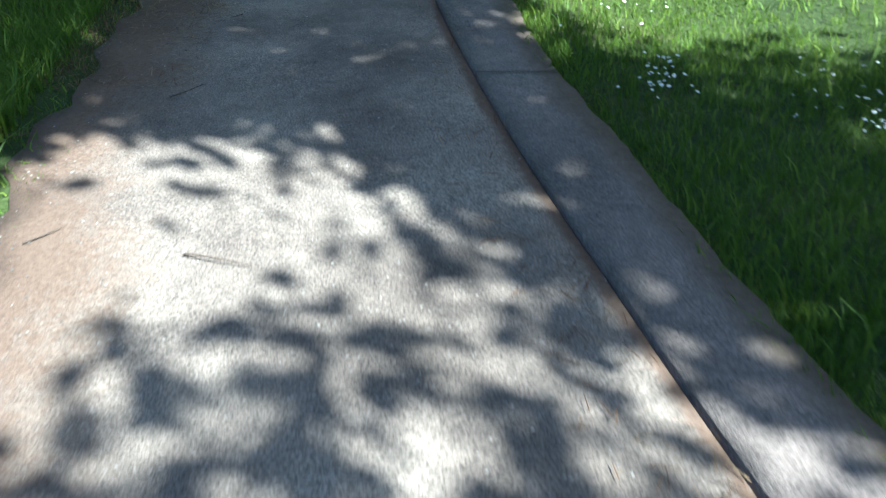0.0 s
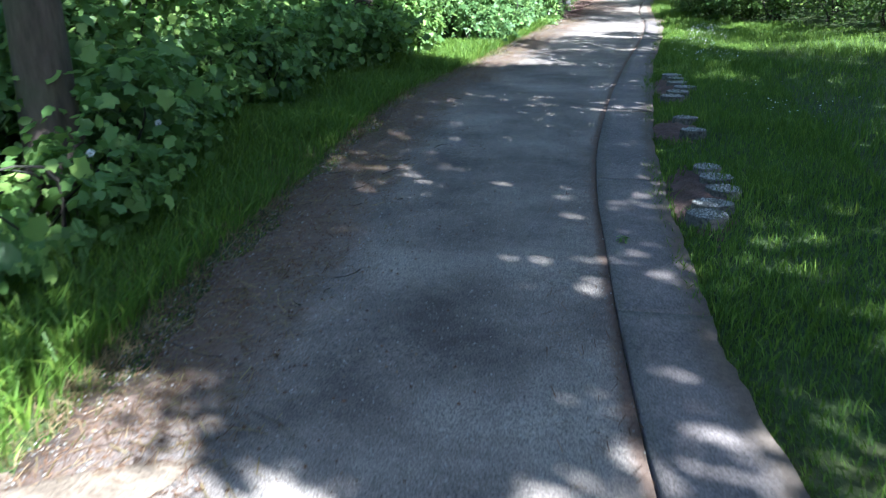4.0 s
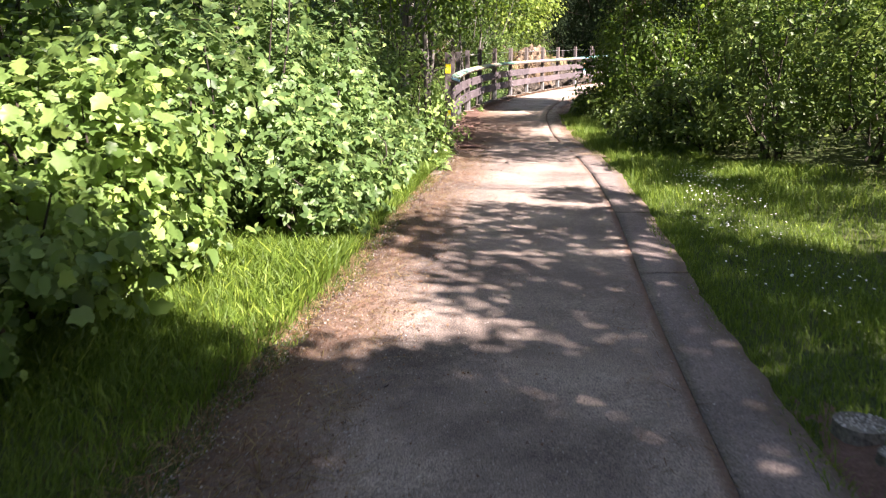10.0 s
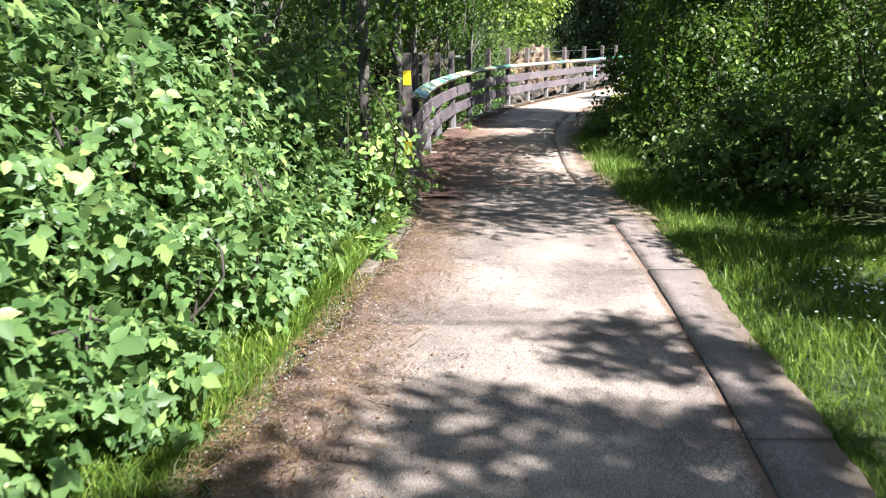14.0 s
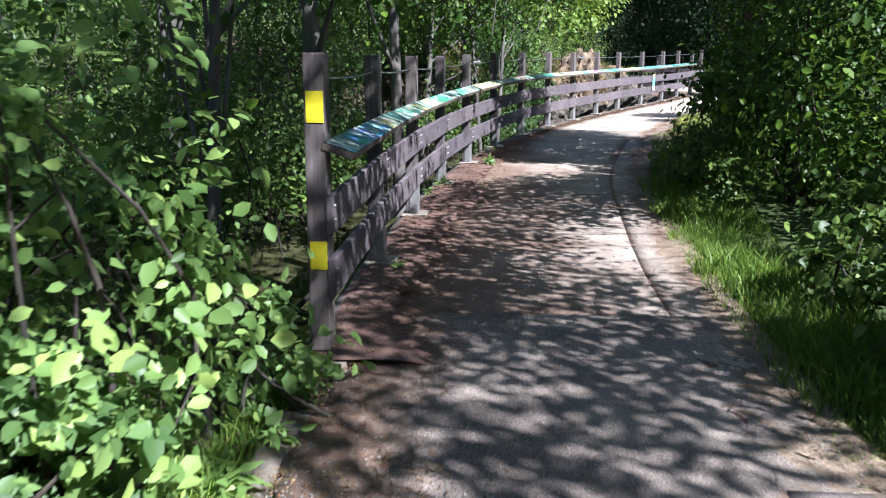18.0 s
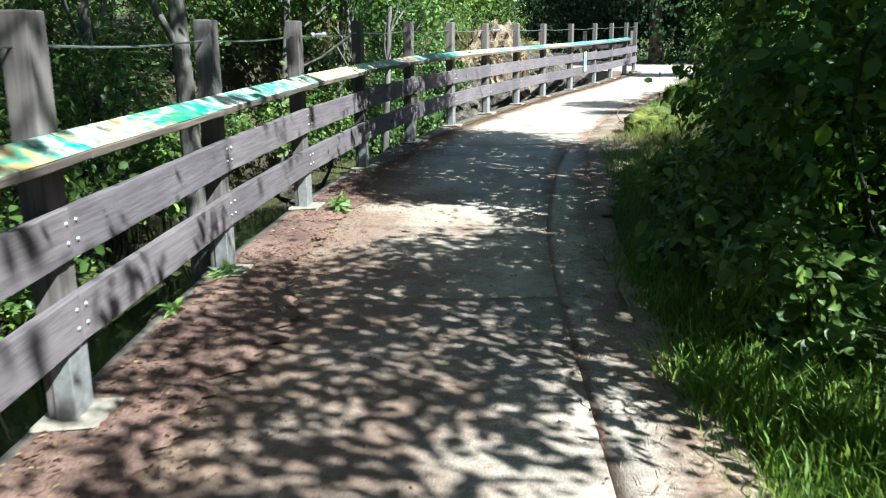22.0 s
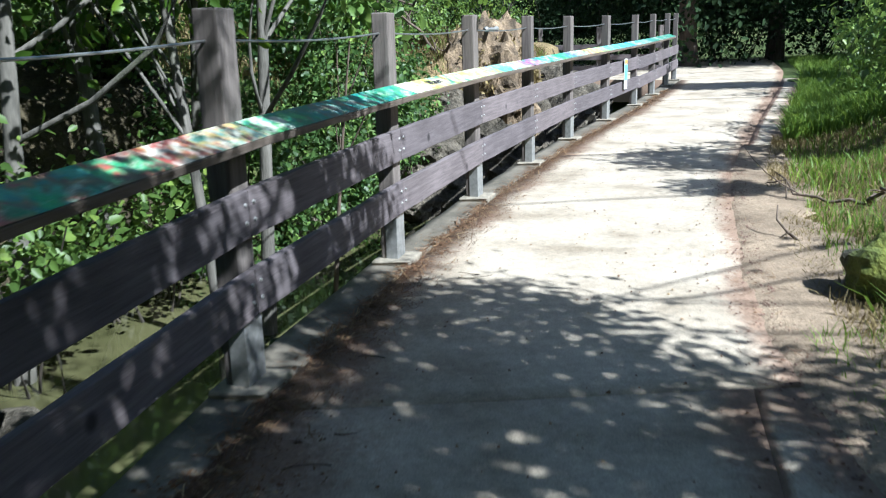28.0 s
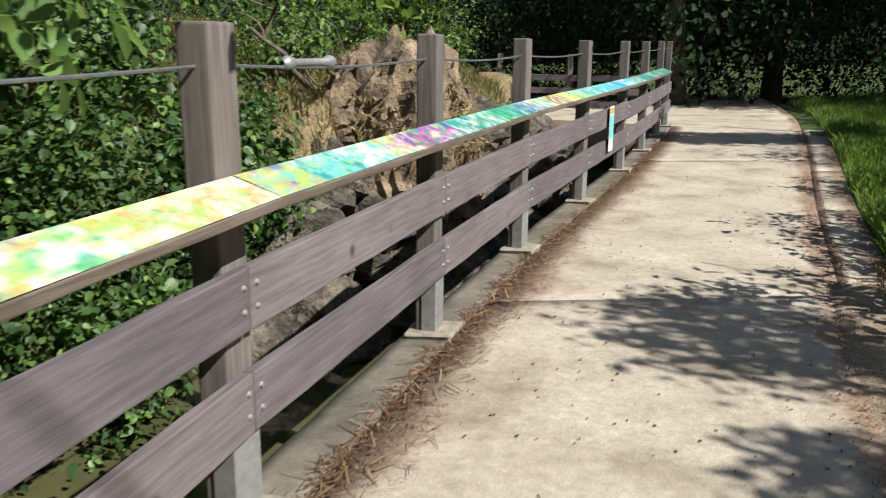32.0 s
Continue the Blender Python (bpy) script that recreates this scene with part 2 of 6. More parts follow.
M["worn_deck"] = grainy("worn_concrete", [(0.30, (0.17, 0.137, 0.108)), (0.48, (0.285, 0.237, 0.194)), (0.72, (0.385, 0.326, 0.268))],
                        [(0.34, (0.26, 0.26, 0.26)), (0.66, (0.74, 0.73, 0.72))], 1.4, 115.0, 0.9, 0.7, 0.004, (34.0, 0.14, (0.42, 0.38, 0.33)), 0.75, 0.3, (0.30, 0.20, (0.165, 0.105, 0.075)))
M["ledge"] = grainy("stained_concrete", [(0.3, (0.085, 0.075, 0.062)), (0.7, (0.19, 0.165, 0.135))],
                    [(0.3, (0.35, 0.35, 0.35)), (0.7, (0.65, 0.64, 0.6))], 3.0, 60.0, 0.92, 0.6, 0.004)
M["soil"] = grainy("leaf_litter_soil", [(0.3, (0.032, 0.052, 0.014)), (0.55, (0.055, 0.078, 0.022)), (0.75, (0.10, 0.09, 0.04))],
                   [(0.3, (0.3, 0.3, 0.28)), (0.7, (0.7, 0.68, 0.62))], 0.8, 24.0, 0.97, 1.0, 0.03, None, 0.7)
M["dirt"] = grainy("dry_reddish_dirt", [(0.3, (0.080, 0.048, 0.038)), (0.7, (0.225, 0.142, 0.115))],
                   [(0.3, (0.3, 0.28, 0.26)), (0.7, (0.7, 0.68, 0.66))], 1.5, 60.0, 0.97, 1.0, 0.012, None, 0.7)
M["tan_dirt"] = grainy("dry_tan_dirt", [(0.3, (0.14, 0.105, 0.075)), (0.7, (0.33, 0.255, 0.185))],
                       [(0.3, (0.3, 0.29, 0.27)), (0.7, (0.7, 0.68, 0.66))], 1.8, 55.0, 0.97, 1.0, 0.012, None, 0.7)
M["dry_soil"] = grainy("straw_covered_soil", [(0.3, (0.075, 0.065, 0.03)), (0.5, (0.17, 0.13, 0.07)), (0.75, (0.27, 0.20, 0.12))],
                       [(0.3, (0.25, 0.25, 0.23)), (0.7, (0.75, 0.72, 0.66))], 1.6, 30.0, 0.97, 1.0, 0.03, None, 0.75)
M["mud"] = grainy("dark_creek_litter", [(0.3, (0.022, 0.018, 0.011)), (0.5, (0.05, 0.042, 0.026)), (0.75, (0.10, 0.08, 0.05))],
                  [(0.3, (0.25, 0.25, 0.23)), (0.7, (0.75, 0.72, 0.66))], 2.0, 26.0, 0.95, 1.0, 0.03, None, 0.75)
M["rock"] = grainy("lichened_rock", [(0.32, (0.022, 0.019, 0.015)), (0.5, (0.08, 0.068, 0.054)), (0.7, (0.18, 0.155, 0.125))],
                   [(0.3, (0.25, 0.25, 0.25)), (0.7, (0.75, 0.74, 0.72))], 4.5, 30.0, 0.93, 1.0, 0.04, None, 0.75)
M["tan_rock"] = grainy("tan_rock", [(0.3, (0.05, 0.042, 0.034)), (0.5, (0.17, 0.125, 0.085)), (0.72, (0.32, 0.24, 0.16))],
                       [(0.3, (0.25, 0.25, 0.24)), (0.7, (0.75, 0.73, 0.7))], 3.2, 32.0, 0.95, 1.0, 0.03, None, 0.75)
M["moss_rock"] = grainy("mossy_rock", [(0.35, (0.06, 0.055, 0.045)), (0.5, (0.10, 0.12, 0.03)), (0.7, (0.24, 0.25, 0.05))],
                        [(0.3, (0.3, 0.3, 0.26)), (0.7, (0.7, 0.72, 0.6))], 3.0, 40.0, 0.97, 1.0, 0.03, None, 0.6)
M["stone"] = grainy("exposed_aggregate", [(0.3, (0.11, 0.10, 0.085)), (0.7, (0.21, 0.19, 0.165))],
                    [(0.35, (0.2, 0.2, 0.2)), (0.65, (0.8, 0.8, 0.78))], 4.0, 45.0, 0.85, 1.0, 0.01, (48.0, 0.30, (0.42, 0.40, 0.36)), 0.8)
M["post"] = weathered_wood("grey_post_wood", (0.070, 0.060, 0.057), (0.195, 0.175, 0.164), (6.0, 6.0, 0.35))
M["board"] = weathered_wood("violet_grey_board", (0.080, 0.069, 0.075), (0.186, 0.164, 0.173), (0.35, 6.0, 6.0))
M["cap"] = weathered_wood("grey_cap_wood", (0.11, 0.09, 0.075), (0.24, 0.20, 0.165), (0.35, 6.0, 6.0))
M["paint"] = paint_material("brushed_paint")
M["steel"] = plain("galvanised_steel", (0.30, 0.295, 0.29), 0.6, 0.6, 0.2, 30)
M["cable"] = plain("steel_cable", (0.30, 0.30, 0.30), 0.4, 0.8, 0.2, 60)
M["grout"] = plain("pale_grout", (0.22, 0.19, 0.15), 0.9, 0, 0.3, 20)
M["yellow"] = plain("yellow_reflector", (0.72, 0.62, 0.02), 0.35, 0, 0.06, 8)
M["card"] = plain("white_laminate", (0.72, 0.76, 0.74), 0.3, 0, 0.05, 6)
M["card_blue"] = plain("turquoise_print", (0.16, 0.52, 0.58), 0.35, 0, 0.3, 9)
M["card_warm"] = plain("orange_print", (0.60, 0.28, 0.08), 0.35, 0, 0.3, 9)
M["ink"] = plain("dark_ink", (0.03, 0.03, 0.04), 0.6, 0, 0.1, 9)
M["bark"] = bark_material("brown_bark", (0.05, 0.037, 0.028), (0.17, 0.125, 0.095))
M["pale_bark"] = bark_material("pale_alder_bark", (0.04, 0.036, 0.03), (0.17, 0.155, 0.135), 4.0)
M["dark_bark"] = bark_material("dark_stems", (0.02, 0.018, 0.014), (0.07, 0.055, 0.042))
M["bramble"] = leaf_material("bramble_leaf", (0.075, 0.14, 0.034), (0.205, 0.325, 0.095), (0.37, 0.50, 0.13))
M["blackberry"] = leaf_material("blackberry_leaf", (0.05, 0.105, 0.03), (0.15, 0.25, 0.085), (0.30, 0.42, 0.13))
M["shrub"] = leaf_material("shrub_leaf", (0.05, 0.09, 0.022), (0.12, 0.195, 0.045), (0.22, 0.30, 0.065))
M["ivy"] = leaf_material("ivy_leaf", (0.028, 0.06, 0.018), (0.085, 0.15, 0.045), (0.20, 0.30, 0.07))
M["maple"] = leaf_material("young_maple_leaf", (0.10, 0.17, 0.03), (0.22, 0.32, 0.06), (0.42, 0.52, 0.10), 0.45, 0.5)
M["tree_leaf"] = leaf_material("tree_leaf", (0.028, 0.062, 0.010), (0.062, 0.12, 0.016), (0.17, 0.27, 0.025))
# Near black: puts the wood's shade into the leaf colour; the cedar shares it
M["dark_leaf"] = leaf_material("evergreen_and_shaded_leaf", (0.009, 0.022, 0.007), (0.019, 0.041, 0.012), (0.034, 0.064, 0.016), 0.9, 0.2)
M["grass"] = leaf_material("grass_blade", (0.065, 0.12, 0.016), (0.13, 0.22, 0.028), (0.30, 0.40, 0.06), 0.55, 0.4)
M["dry_grass"] = leaf_material("dry_grass_blade", (0.11, 0.08, 0.035), (0.22, 0.165, 0.075), (0.34, 0.27, 0.13), 0.7, 0.3)
M["needle"] = leaf_material("dead_litter", (0.07, 0.035, 0.02), (0.17, 0.09, 0.05), (0.34, 0.24, 0.14), 0.8, 0.1)
def chip_material():
    m, nt, p = material("gravel_chip", 0.85)
    nt.links.new(ramp(nt, rand_island(nt), [(0.0, (0.09, 0.08, 0.072)), (0.8, (0.24, 0.215, 0.19)), (1.0, (0.44, 0.41, 0.37))]), p.inputs["Base Color"])
    return m


M["chip"] = chip_material()
M["pebble"] = plain("pale_pebble", (0.36, 0.34, 0.30), 0.7, 0, 0.5, 60)
M["petal"] = plain("white_petal", (0.78, 0.78, 0.72), 0.6, 0, 0.05)
# Near-black mottling paints the shaded depth of far trees onto the wall
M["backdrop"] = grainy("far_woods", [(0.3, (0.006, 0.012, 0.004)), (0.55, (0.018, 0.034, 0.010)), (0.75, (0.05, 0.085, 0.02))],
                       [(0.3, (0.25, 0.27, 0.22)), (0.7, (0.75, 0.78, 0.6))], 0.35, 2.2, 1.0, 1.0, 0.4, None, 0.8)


def water_material():
    m, nt, p = material("creek_water", 0.06)
    c = world_coords(nt)
    n = noise_tex(nt, c, 3.0, 3, 0.5)
    nt.links.new(ramp(nt, noise_tex(nt, c, 0.7, 3), [(0.3, (0.05, 0.051, 0.022)), (0.7, (0.105, 0.10, 0.048))]), p.inputs["Base Color"])
    p.inputs["Specular IOR Level"].default_value = 0.5
    bump(nt, p, n, 0.25, 0.02)
    return m


M["water"] = water_material()

# ---- shape helpers ----
rng = np.random.default_rng(7)


def mesh_object(name, verts, faces, mat, parent=None, smooth=False):
    me = bpy.data.meshes.new(name)
    me.from_pydata([tuple(v) for v in verts], [], faces)
    me.materials.append(mat)
    if smooth:
        me.polygons.foreach_set("use_smooth", [True] * len(me.polygons))
    ob = new(name, me)
    ob.parent = parent
    return ob


def part(name, bm, mat, parent, label=""):
    me = bpy.data.meshes.new(name)
    bm.to_mesh(me)
    bm.free()
    me.materials.append(mat)
    ob = new(name, me)
    ob.parent = parent
    return tagged(ob, label)


def empty(name, at=(0, 0, 0), label="", category="", group="", kind=""):
    ob = new(name)
    ob.location = at
    ob.empty_display_size = 0.2
    return tagged(ob, label, category, group, kind)


def box(bm, size, m=None, bevel=0.0, segs=1):
    """A bevelled box added to bm."""
    r = bmesh.ops.create_cube(bm, size=1.0)
    vs = r["verts"]
    bmesh.ops.scale(bm, vec=size, verts=vs)
    if bevel:
        es = list({e for v in vs for e in v.link_edges})
        out = bmesh.ops.bevel(bm, geom=es, offset=bevel, segments=segs, affect="EDGES", profile=0.6)
        vs = list({v for f in out["faces"] for v in f.verts} | {v for v in vs if v.is_valid})
    if m is not None:
        bmesh.ops.transform(bm, matrix=m, verts=vs)
    return vs


def quads_mesh(name, verts, quads, mat, parent=None, smooth=False):
    """A mesh of quads from arrays, quick for many faces."""
    verts = np.ascontiguousarray(verts, dtype=np.float32)
    quads = np.ascontiguousarray(quads, dtype=np.int32)
    me = bpy.data.meshes.new(name)
    me.vertices.add(len(verts))
    me.vertices.foreach_set("co", verts.ravel())
    k = quads.shape[1]
    me.loops.add(quads.size)
    me.loops.foreach_set("vertex_index", quads.ravel())
    me.polygons.add(len(quads))
    me.polygons.foreach_set("loop_start", np.arange(0, quads.size, k, dtype=np.int32))
    if smooth:
        me.polygons.foreach_set("use_smooth", np.ones(len(quads), dtype=bool))
    me.update(calc_edges=True)
    me.materials.append(mat)
    ob = new(name, me)
    ob.parent = parent
    return ob


def unit(v):
    return v / np.maximum(np.linalg.norm(v, axis=-1, keepdims=True), 1e-9)


OVATE = (np.array([[0, 0, 0], [0.30, 0.30, 0.09], [0.26, 0.68, 0.07], [0, 1, -0.06], [-0.26, 0.68, 0.07], [-0.30, 0.30, 0.09]]),
         np.array([[0, 1, 2, 3], [0, 3, 4, 5]]))
HALF = [(0.21, 0.0, 0.05), (0.46, 0.20, 0.0), (0.35, 0.39, 0.06), (0.45, 0.63, -0.02), (0.21, 0.82, 0.04)]
LOBED = (np.array([(0, 0.42, -0.05), (0, 0.03, 0.0)] + HALF + [(0, 1.08, -0.10)] + [(-x, y, z) for x, y, z in HALF[::-1]]),
         np.array([(0, k, k + 1 if k < 12 else 1) for k in range(1, 13)]))
SIDE = [(0.20, 0.03, 0.05), (0.37, 0.22, 0.02), (0.38, 0.46, 0.05), (0.29, 0.70, 0.0), (0.13, 0.90, -0.02)]
BROAD = (np.array([(0, 0.45, -0.05), (0, 0.05, 0.0)] + SIDE + [(0, 1.08, -0.12)] + [(-x, y, z) for x, y, z in SIDE[::-1]]), LOBED[1])


def trifoliate():
    """A bramble leaf: three pointed, folded leaflets on one stalk."""
    vs, fs = [], []
    for turn, base, size in ((0, 0.36, 0.62), (68, 0.30, 0.50), (-68, 0.30, 0.50)):
        a, o = math.radians(turn), len(vs)
        for x, y, z in ((0, 0, 0), (0.30, 0.26, 0.05), (0.31, 0.58, 0.04), (0, 1.05, -0.10), (-0.31, 0.58, 0.04), (-0.30, 0.26, 0.05)):
            x, y = x * size, y * size
            vs.append((x * math.cos(a) + y * math.sin(a), base - x * math.sin(a) + y * math.cos(a), z * size))
        fs += [(o, o + 1, o + 2, o + 3), (o, o + 3, o + 4, o + 5)]
    return np.array(vs), np.array(fs)


TRIO = trifoliate()
NEEDLE = (np.array([[-0.03, 0, 0], [0.03, 0, 0], [0.02, 1, 0.02], [-0.02, 1, 0.02]]), np.array([[0, 1, 2, 3]]))
LONG = (np.array([[0, 0, 0], [0.15, 0.4, 0.03], [0, 1, -0.08], [-0.15, 0.4, 0.03]]), np.array([[0, 1, 2, 3]]))


def leaf_cloud(name, places, normals, sizes, shape, mat, parent=None, droop=0.35):
    """Leaves of one outline at many places: each tipped about its normal, with its tip drooping."""
    n = len(places)
    nor = unit(normals + rng.normal(0, 0.55, (n, 3)))
    tip = unit(np.cross(nor, rng.normal(0, 1, (n, 3))) + np.array([0, 0, -droop]))
    side = unit(np.cross(tip, nor))
    nor = np.cross(side, tip)
    tv, tf = shape
    w = sizes[:, None, None]
    v = places[:, None, :] + w * (tv[None, :, 0, None] * side[:, None, :] + tv[None, :, 1, None] * tip[:, None, :] + tv[None, :, 2, None] * nor[:, None, :])
    f = tf[None] + (np.arange(n) * len(tv))[:, None, None]
    return quads_mesh(name, v.reshape(-1, 3), f.reshape(-1, tf.shape[1]), mat, parent)


def clump_points(centre, radii, n, clumps, spread=0.22, shell=0.55, lower=-0.6):
    """Points and outward normals gathered in clumps within an uneven ellipsoid."""
    c = rng.normal(0, 1, (clumps, 3))
    c = unit(c) * (shell + (1 - shell) * rng.random((clumps, 1)) ** 0.6)
    c = c[c[:, 2] > lower]
    c *= 0.85 + 0.3 * rng.random((len(c), 1))
    k = rng.integers(0, len(c), n)
    p = c[k] + rng.normal(0, spread, (n, 3)) * (0.4 + 0.9 * ((k * 7919) % 13 / 12)[:, None])
    nor = unit(0.8 * p + np.array([0, 0, 0.8]))
    return np.asarray(centre) + p * np.asarray(radii), nor


def tube(path, radii, sides=7):
    """Verts and quads of a tapering tube along a path."""
    path = np.asarray(path, float)
    d = unit(np.gradient(path, axis=0))
    ref = np.where(np.abs(d[:, 2:3]) > 0.9, np.array([[1.0, 0, 0]]), np.array([[0, 0, 1.0]]))
    a = unit(np.cross(d, ref))
    b = np.cross(d, a)
    ang = np.linspace(0, 2 * np.pi, sides, endpoint=False)
    v = path[:, None] + np.asarray(radii)[:, None, None] * (np.cos(ang)[None, :, None] * a[:, None] + np.sin(ang)[None, :, None] * b[:, None])
    n = len(path)
    i, j = np.meshgrid(np.arange(n - 1), np.arange(sides), indexing="ij")
    q = np.stack([i * sides + j, i * sides + (j + 1) % sides, (i + 1) * sides + (j + 1) % sides, (i + 1) * sides + j], -1).reshape(-1, 4)
    return v.reshape(-1, 3), q


def tubes_object(name, tubes, mat, parent=None):
    vs, qs, o = [], [], 0
    for v, q in tubes:
        vs.append(v)
        qs.append(q + o)
        o += len(v)
    return quads_mesh(name, np.concatenate(vs), np.concatenate(qs), mat, parent, True)


def bent(a, b, n=6, sag=0.15):
    a, b = np.asarray(a, float), np.asarray(b, float)
    t = np.linspace(0, 1, n)[:, None]
    off = np.sin(np.pi * t) * rng.normal(0, sag, 3) * np.linalg.norm(b - a) * 0.5
    return a + (b - a) * t + off


# ---- the plan ----
KERB_IN = [(-9, 4.6), (1, 1.75), (2.4, 1.33), (3.65, 1.05), (5.5, 0.70), (6.9, 0.53), (9, 0.41), (10.8, 0.33), (12.4, 0.42), (13.4, 0.47), (15.05, 0.60), (17.2, 0.79),
           (19.4, 1.05), (21.4, 1.20), (24, 1.33), (27.7, 1.31), (29, 1.42), (30.3, 1.50), (32.3, 1.65), (34, 1.95), (36.1, 2.38), (37.2, 2.74), (39.7, 3.44), (41, 3.9)]
KERB_OUT = [(-9, 5.0), (2.4, 1.75), (3.8, 1.46), (5.35, 1.19), (6.9, 0.95), (8.8, 0.83), (10.7, 0.81), (12.7, 0.90), (15.9, 1.06), (18.4, 1.28), (20.5, 1.51),
            (23.4, 1.68), (27, 1.69), (29, 1.83), (30.3, 1.91), (31.7, 1.98), (33.6, 2.3), (35.9, 2.72), (38, 3.05), (40.1, 3.82), (41.5, 4.29), (46, 6.4), (50.5, 8.65), (55.3, 10.9), (64, 14.2)]
LEFT_EDGE = [(-9, 1.8), (2.6, -0.6), (3.4, -0.78), (4.4, -0.88), (5.4, -1.02), (7.0, -1.36), (8.5, -1.42), (11, -1.55), (12.5, -1.66), (13.4, -1.62), (15.3, -1.42),
             (17, -1.14), (18.5, -1.05), (20.9, -0.80), (22, -0.66), (23.6, -0.5), (25.0, -0.42), (26.4, -0.52)]
POSTS = [(-0.594, 25.67), (-0.60, 27.6), (-0.549, 29.54), (-0.426, 31.52), (-0.194, 33.39), (0.16, 35.3), (0.63, 37.23), (1.21, 39.08), (1.87, 40.95), (2.576, 42.69),
         (3.329, 44.46), (4.23, 46.35), (5.177, 48.3), (6.0, 50.1), (6.85, 52.0), (7.5, 53.5)]
RISE = [(-99, 0), (22, 0), (25.5, -0.028), (31.5, -0.03), (33.4, -0.001), (35.3, 0.03), (37.2, 0.053), (39, 0.064), (42.7, 0.081), (44.5, 0.095), (46.4, 0.113), (48.3, 0.14), (50.1, 0.168), (53.5, 0.223), (57, 0.25), (99, 0.25)]


def along(table, y):
    """A line of the plan at y, with its corners eased."""
    a = np.array(table)
    y = np.asarray(y, float)
    return sum(w * np.interp(y + o, a[:, 0], a[:, 1]) for o, w in ((-1.2, 0.15), (-0.6, 0.2), (0, 0.3), (0.6, 0.2), (1.2, 0.15)))


def rise(y):
    return along(RISE, y)


def fence_x(y):
    a = np.array(POSTS)
    return np.interp(y, a[:, 1], a[:, 0])


def ledge_x(y):
    return fence_x(y) - 0.11


def creek_wide(y):
    return np.interp(y, [25, 30, 38, 42, 43.5, 45.5, 47, 50, 55], [5.5, 5.0, 4.2, 3.2, 2.6, 1.8, 1.45, 1.5, 2.2])


def step(a, b, x):
    t = np.clip((x - a) / (b - a), 0, 1)
    return t * t * (3 - 2 * t)


def wobble(x, y, s=1.0):
    return (np.sin(x * 1.7 * s + 0.6) * np.cos(y * 1.3 * s + x * 0.4) + 0.6 * np.sin(y * 2.9 * s + 1.1 * x + 2)) / 1.6


def ground_z(x, y):
    x, y = np.asarray(x, float), np.asarray(y, float)
    z = 0.02 * wobble(x, y) - 0.03
    over = step(-0.08, 0.14, np.where(y < 25.5, along(LEFT_EDGE, y) - x, -1)) + step(-0.02, 0.2, x - along(KERB_OUT, y))
    z = z * over - 0.045 * (1 - over) + 0.015 * over
    # left bank under the bushes
    z = z + 0.25 * step(1.0, 3.5, along(LEFT_EDGE, y) - x) * (1 - step(22, 24.4, y))
    # right bank
    right = x - along(KERB_OUT, y)
    z = z + 0.45 * step(0.6, 2.6, right) * step(33, 37, y) * (1 - step(45, 50, y)) + 0.3 * step(1.5, 5, right) * step(18, 22, y)
    # creek bed, then the far bank
    d = ledge_x(y) - x
    inside = step(24.4, 25.5, y) * (1 - step(54, 56, y))
    wide = creek_wide(y)
    bed = step(0.06, 0.25, d)
    far = step(wide, wide + np.interp(y, [25, 38, 43, 55], [2.2, 1.6, 0.7, 0.8]), d + 0.35 * wobble(x, y, 1.4))
    top = np.interp(y, [25, 36, 42, 48, 55], [0.3, 0.5, 1.0, 1.1, 0.6])
    slope = np.interp(y, [25, 36, 41, 50, 55], [0.0, 0.02, 0.16, 0.16, 0.05]) * np.clip(d - wide - 1, 0, 12)
    creek = -1.35 * bed + (1.35 + top + 0.25 * wobble(x, y, 1.9)) * far + slope * far
    z = np.where(d > 0.05, z * (1 - inside) + inside * creek, z) + rise(y)
    # land rises into woods far off
    r = np.hypot(x - 2, y - 25)
    return z + 0.05 * np.clip(r - 45, 0, 60)


def nonuniform(lo, dense_lo, dense_hi, hi, s):
    left = dense_lo - np.geomspace(s, dense_lo - lo, 22)[::-1]
    right = dense_hi + np.geomspace(s, hi - dense_hi, 22)
    return np.concatenate([left, np.arange(dense_lo, dense_hi + s / 2, s), right])


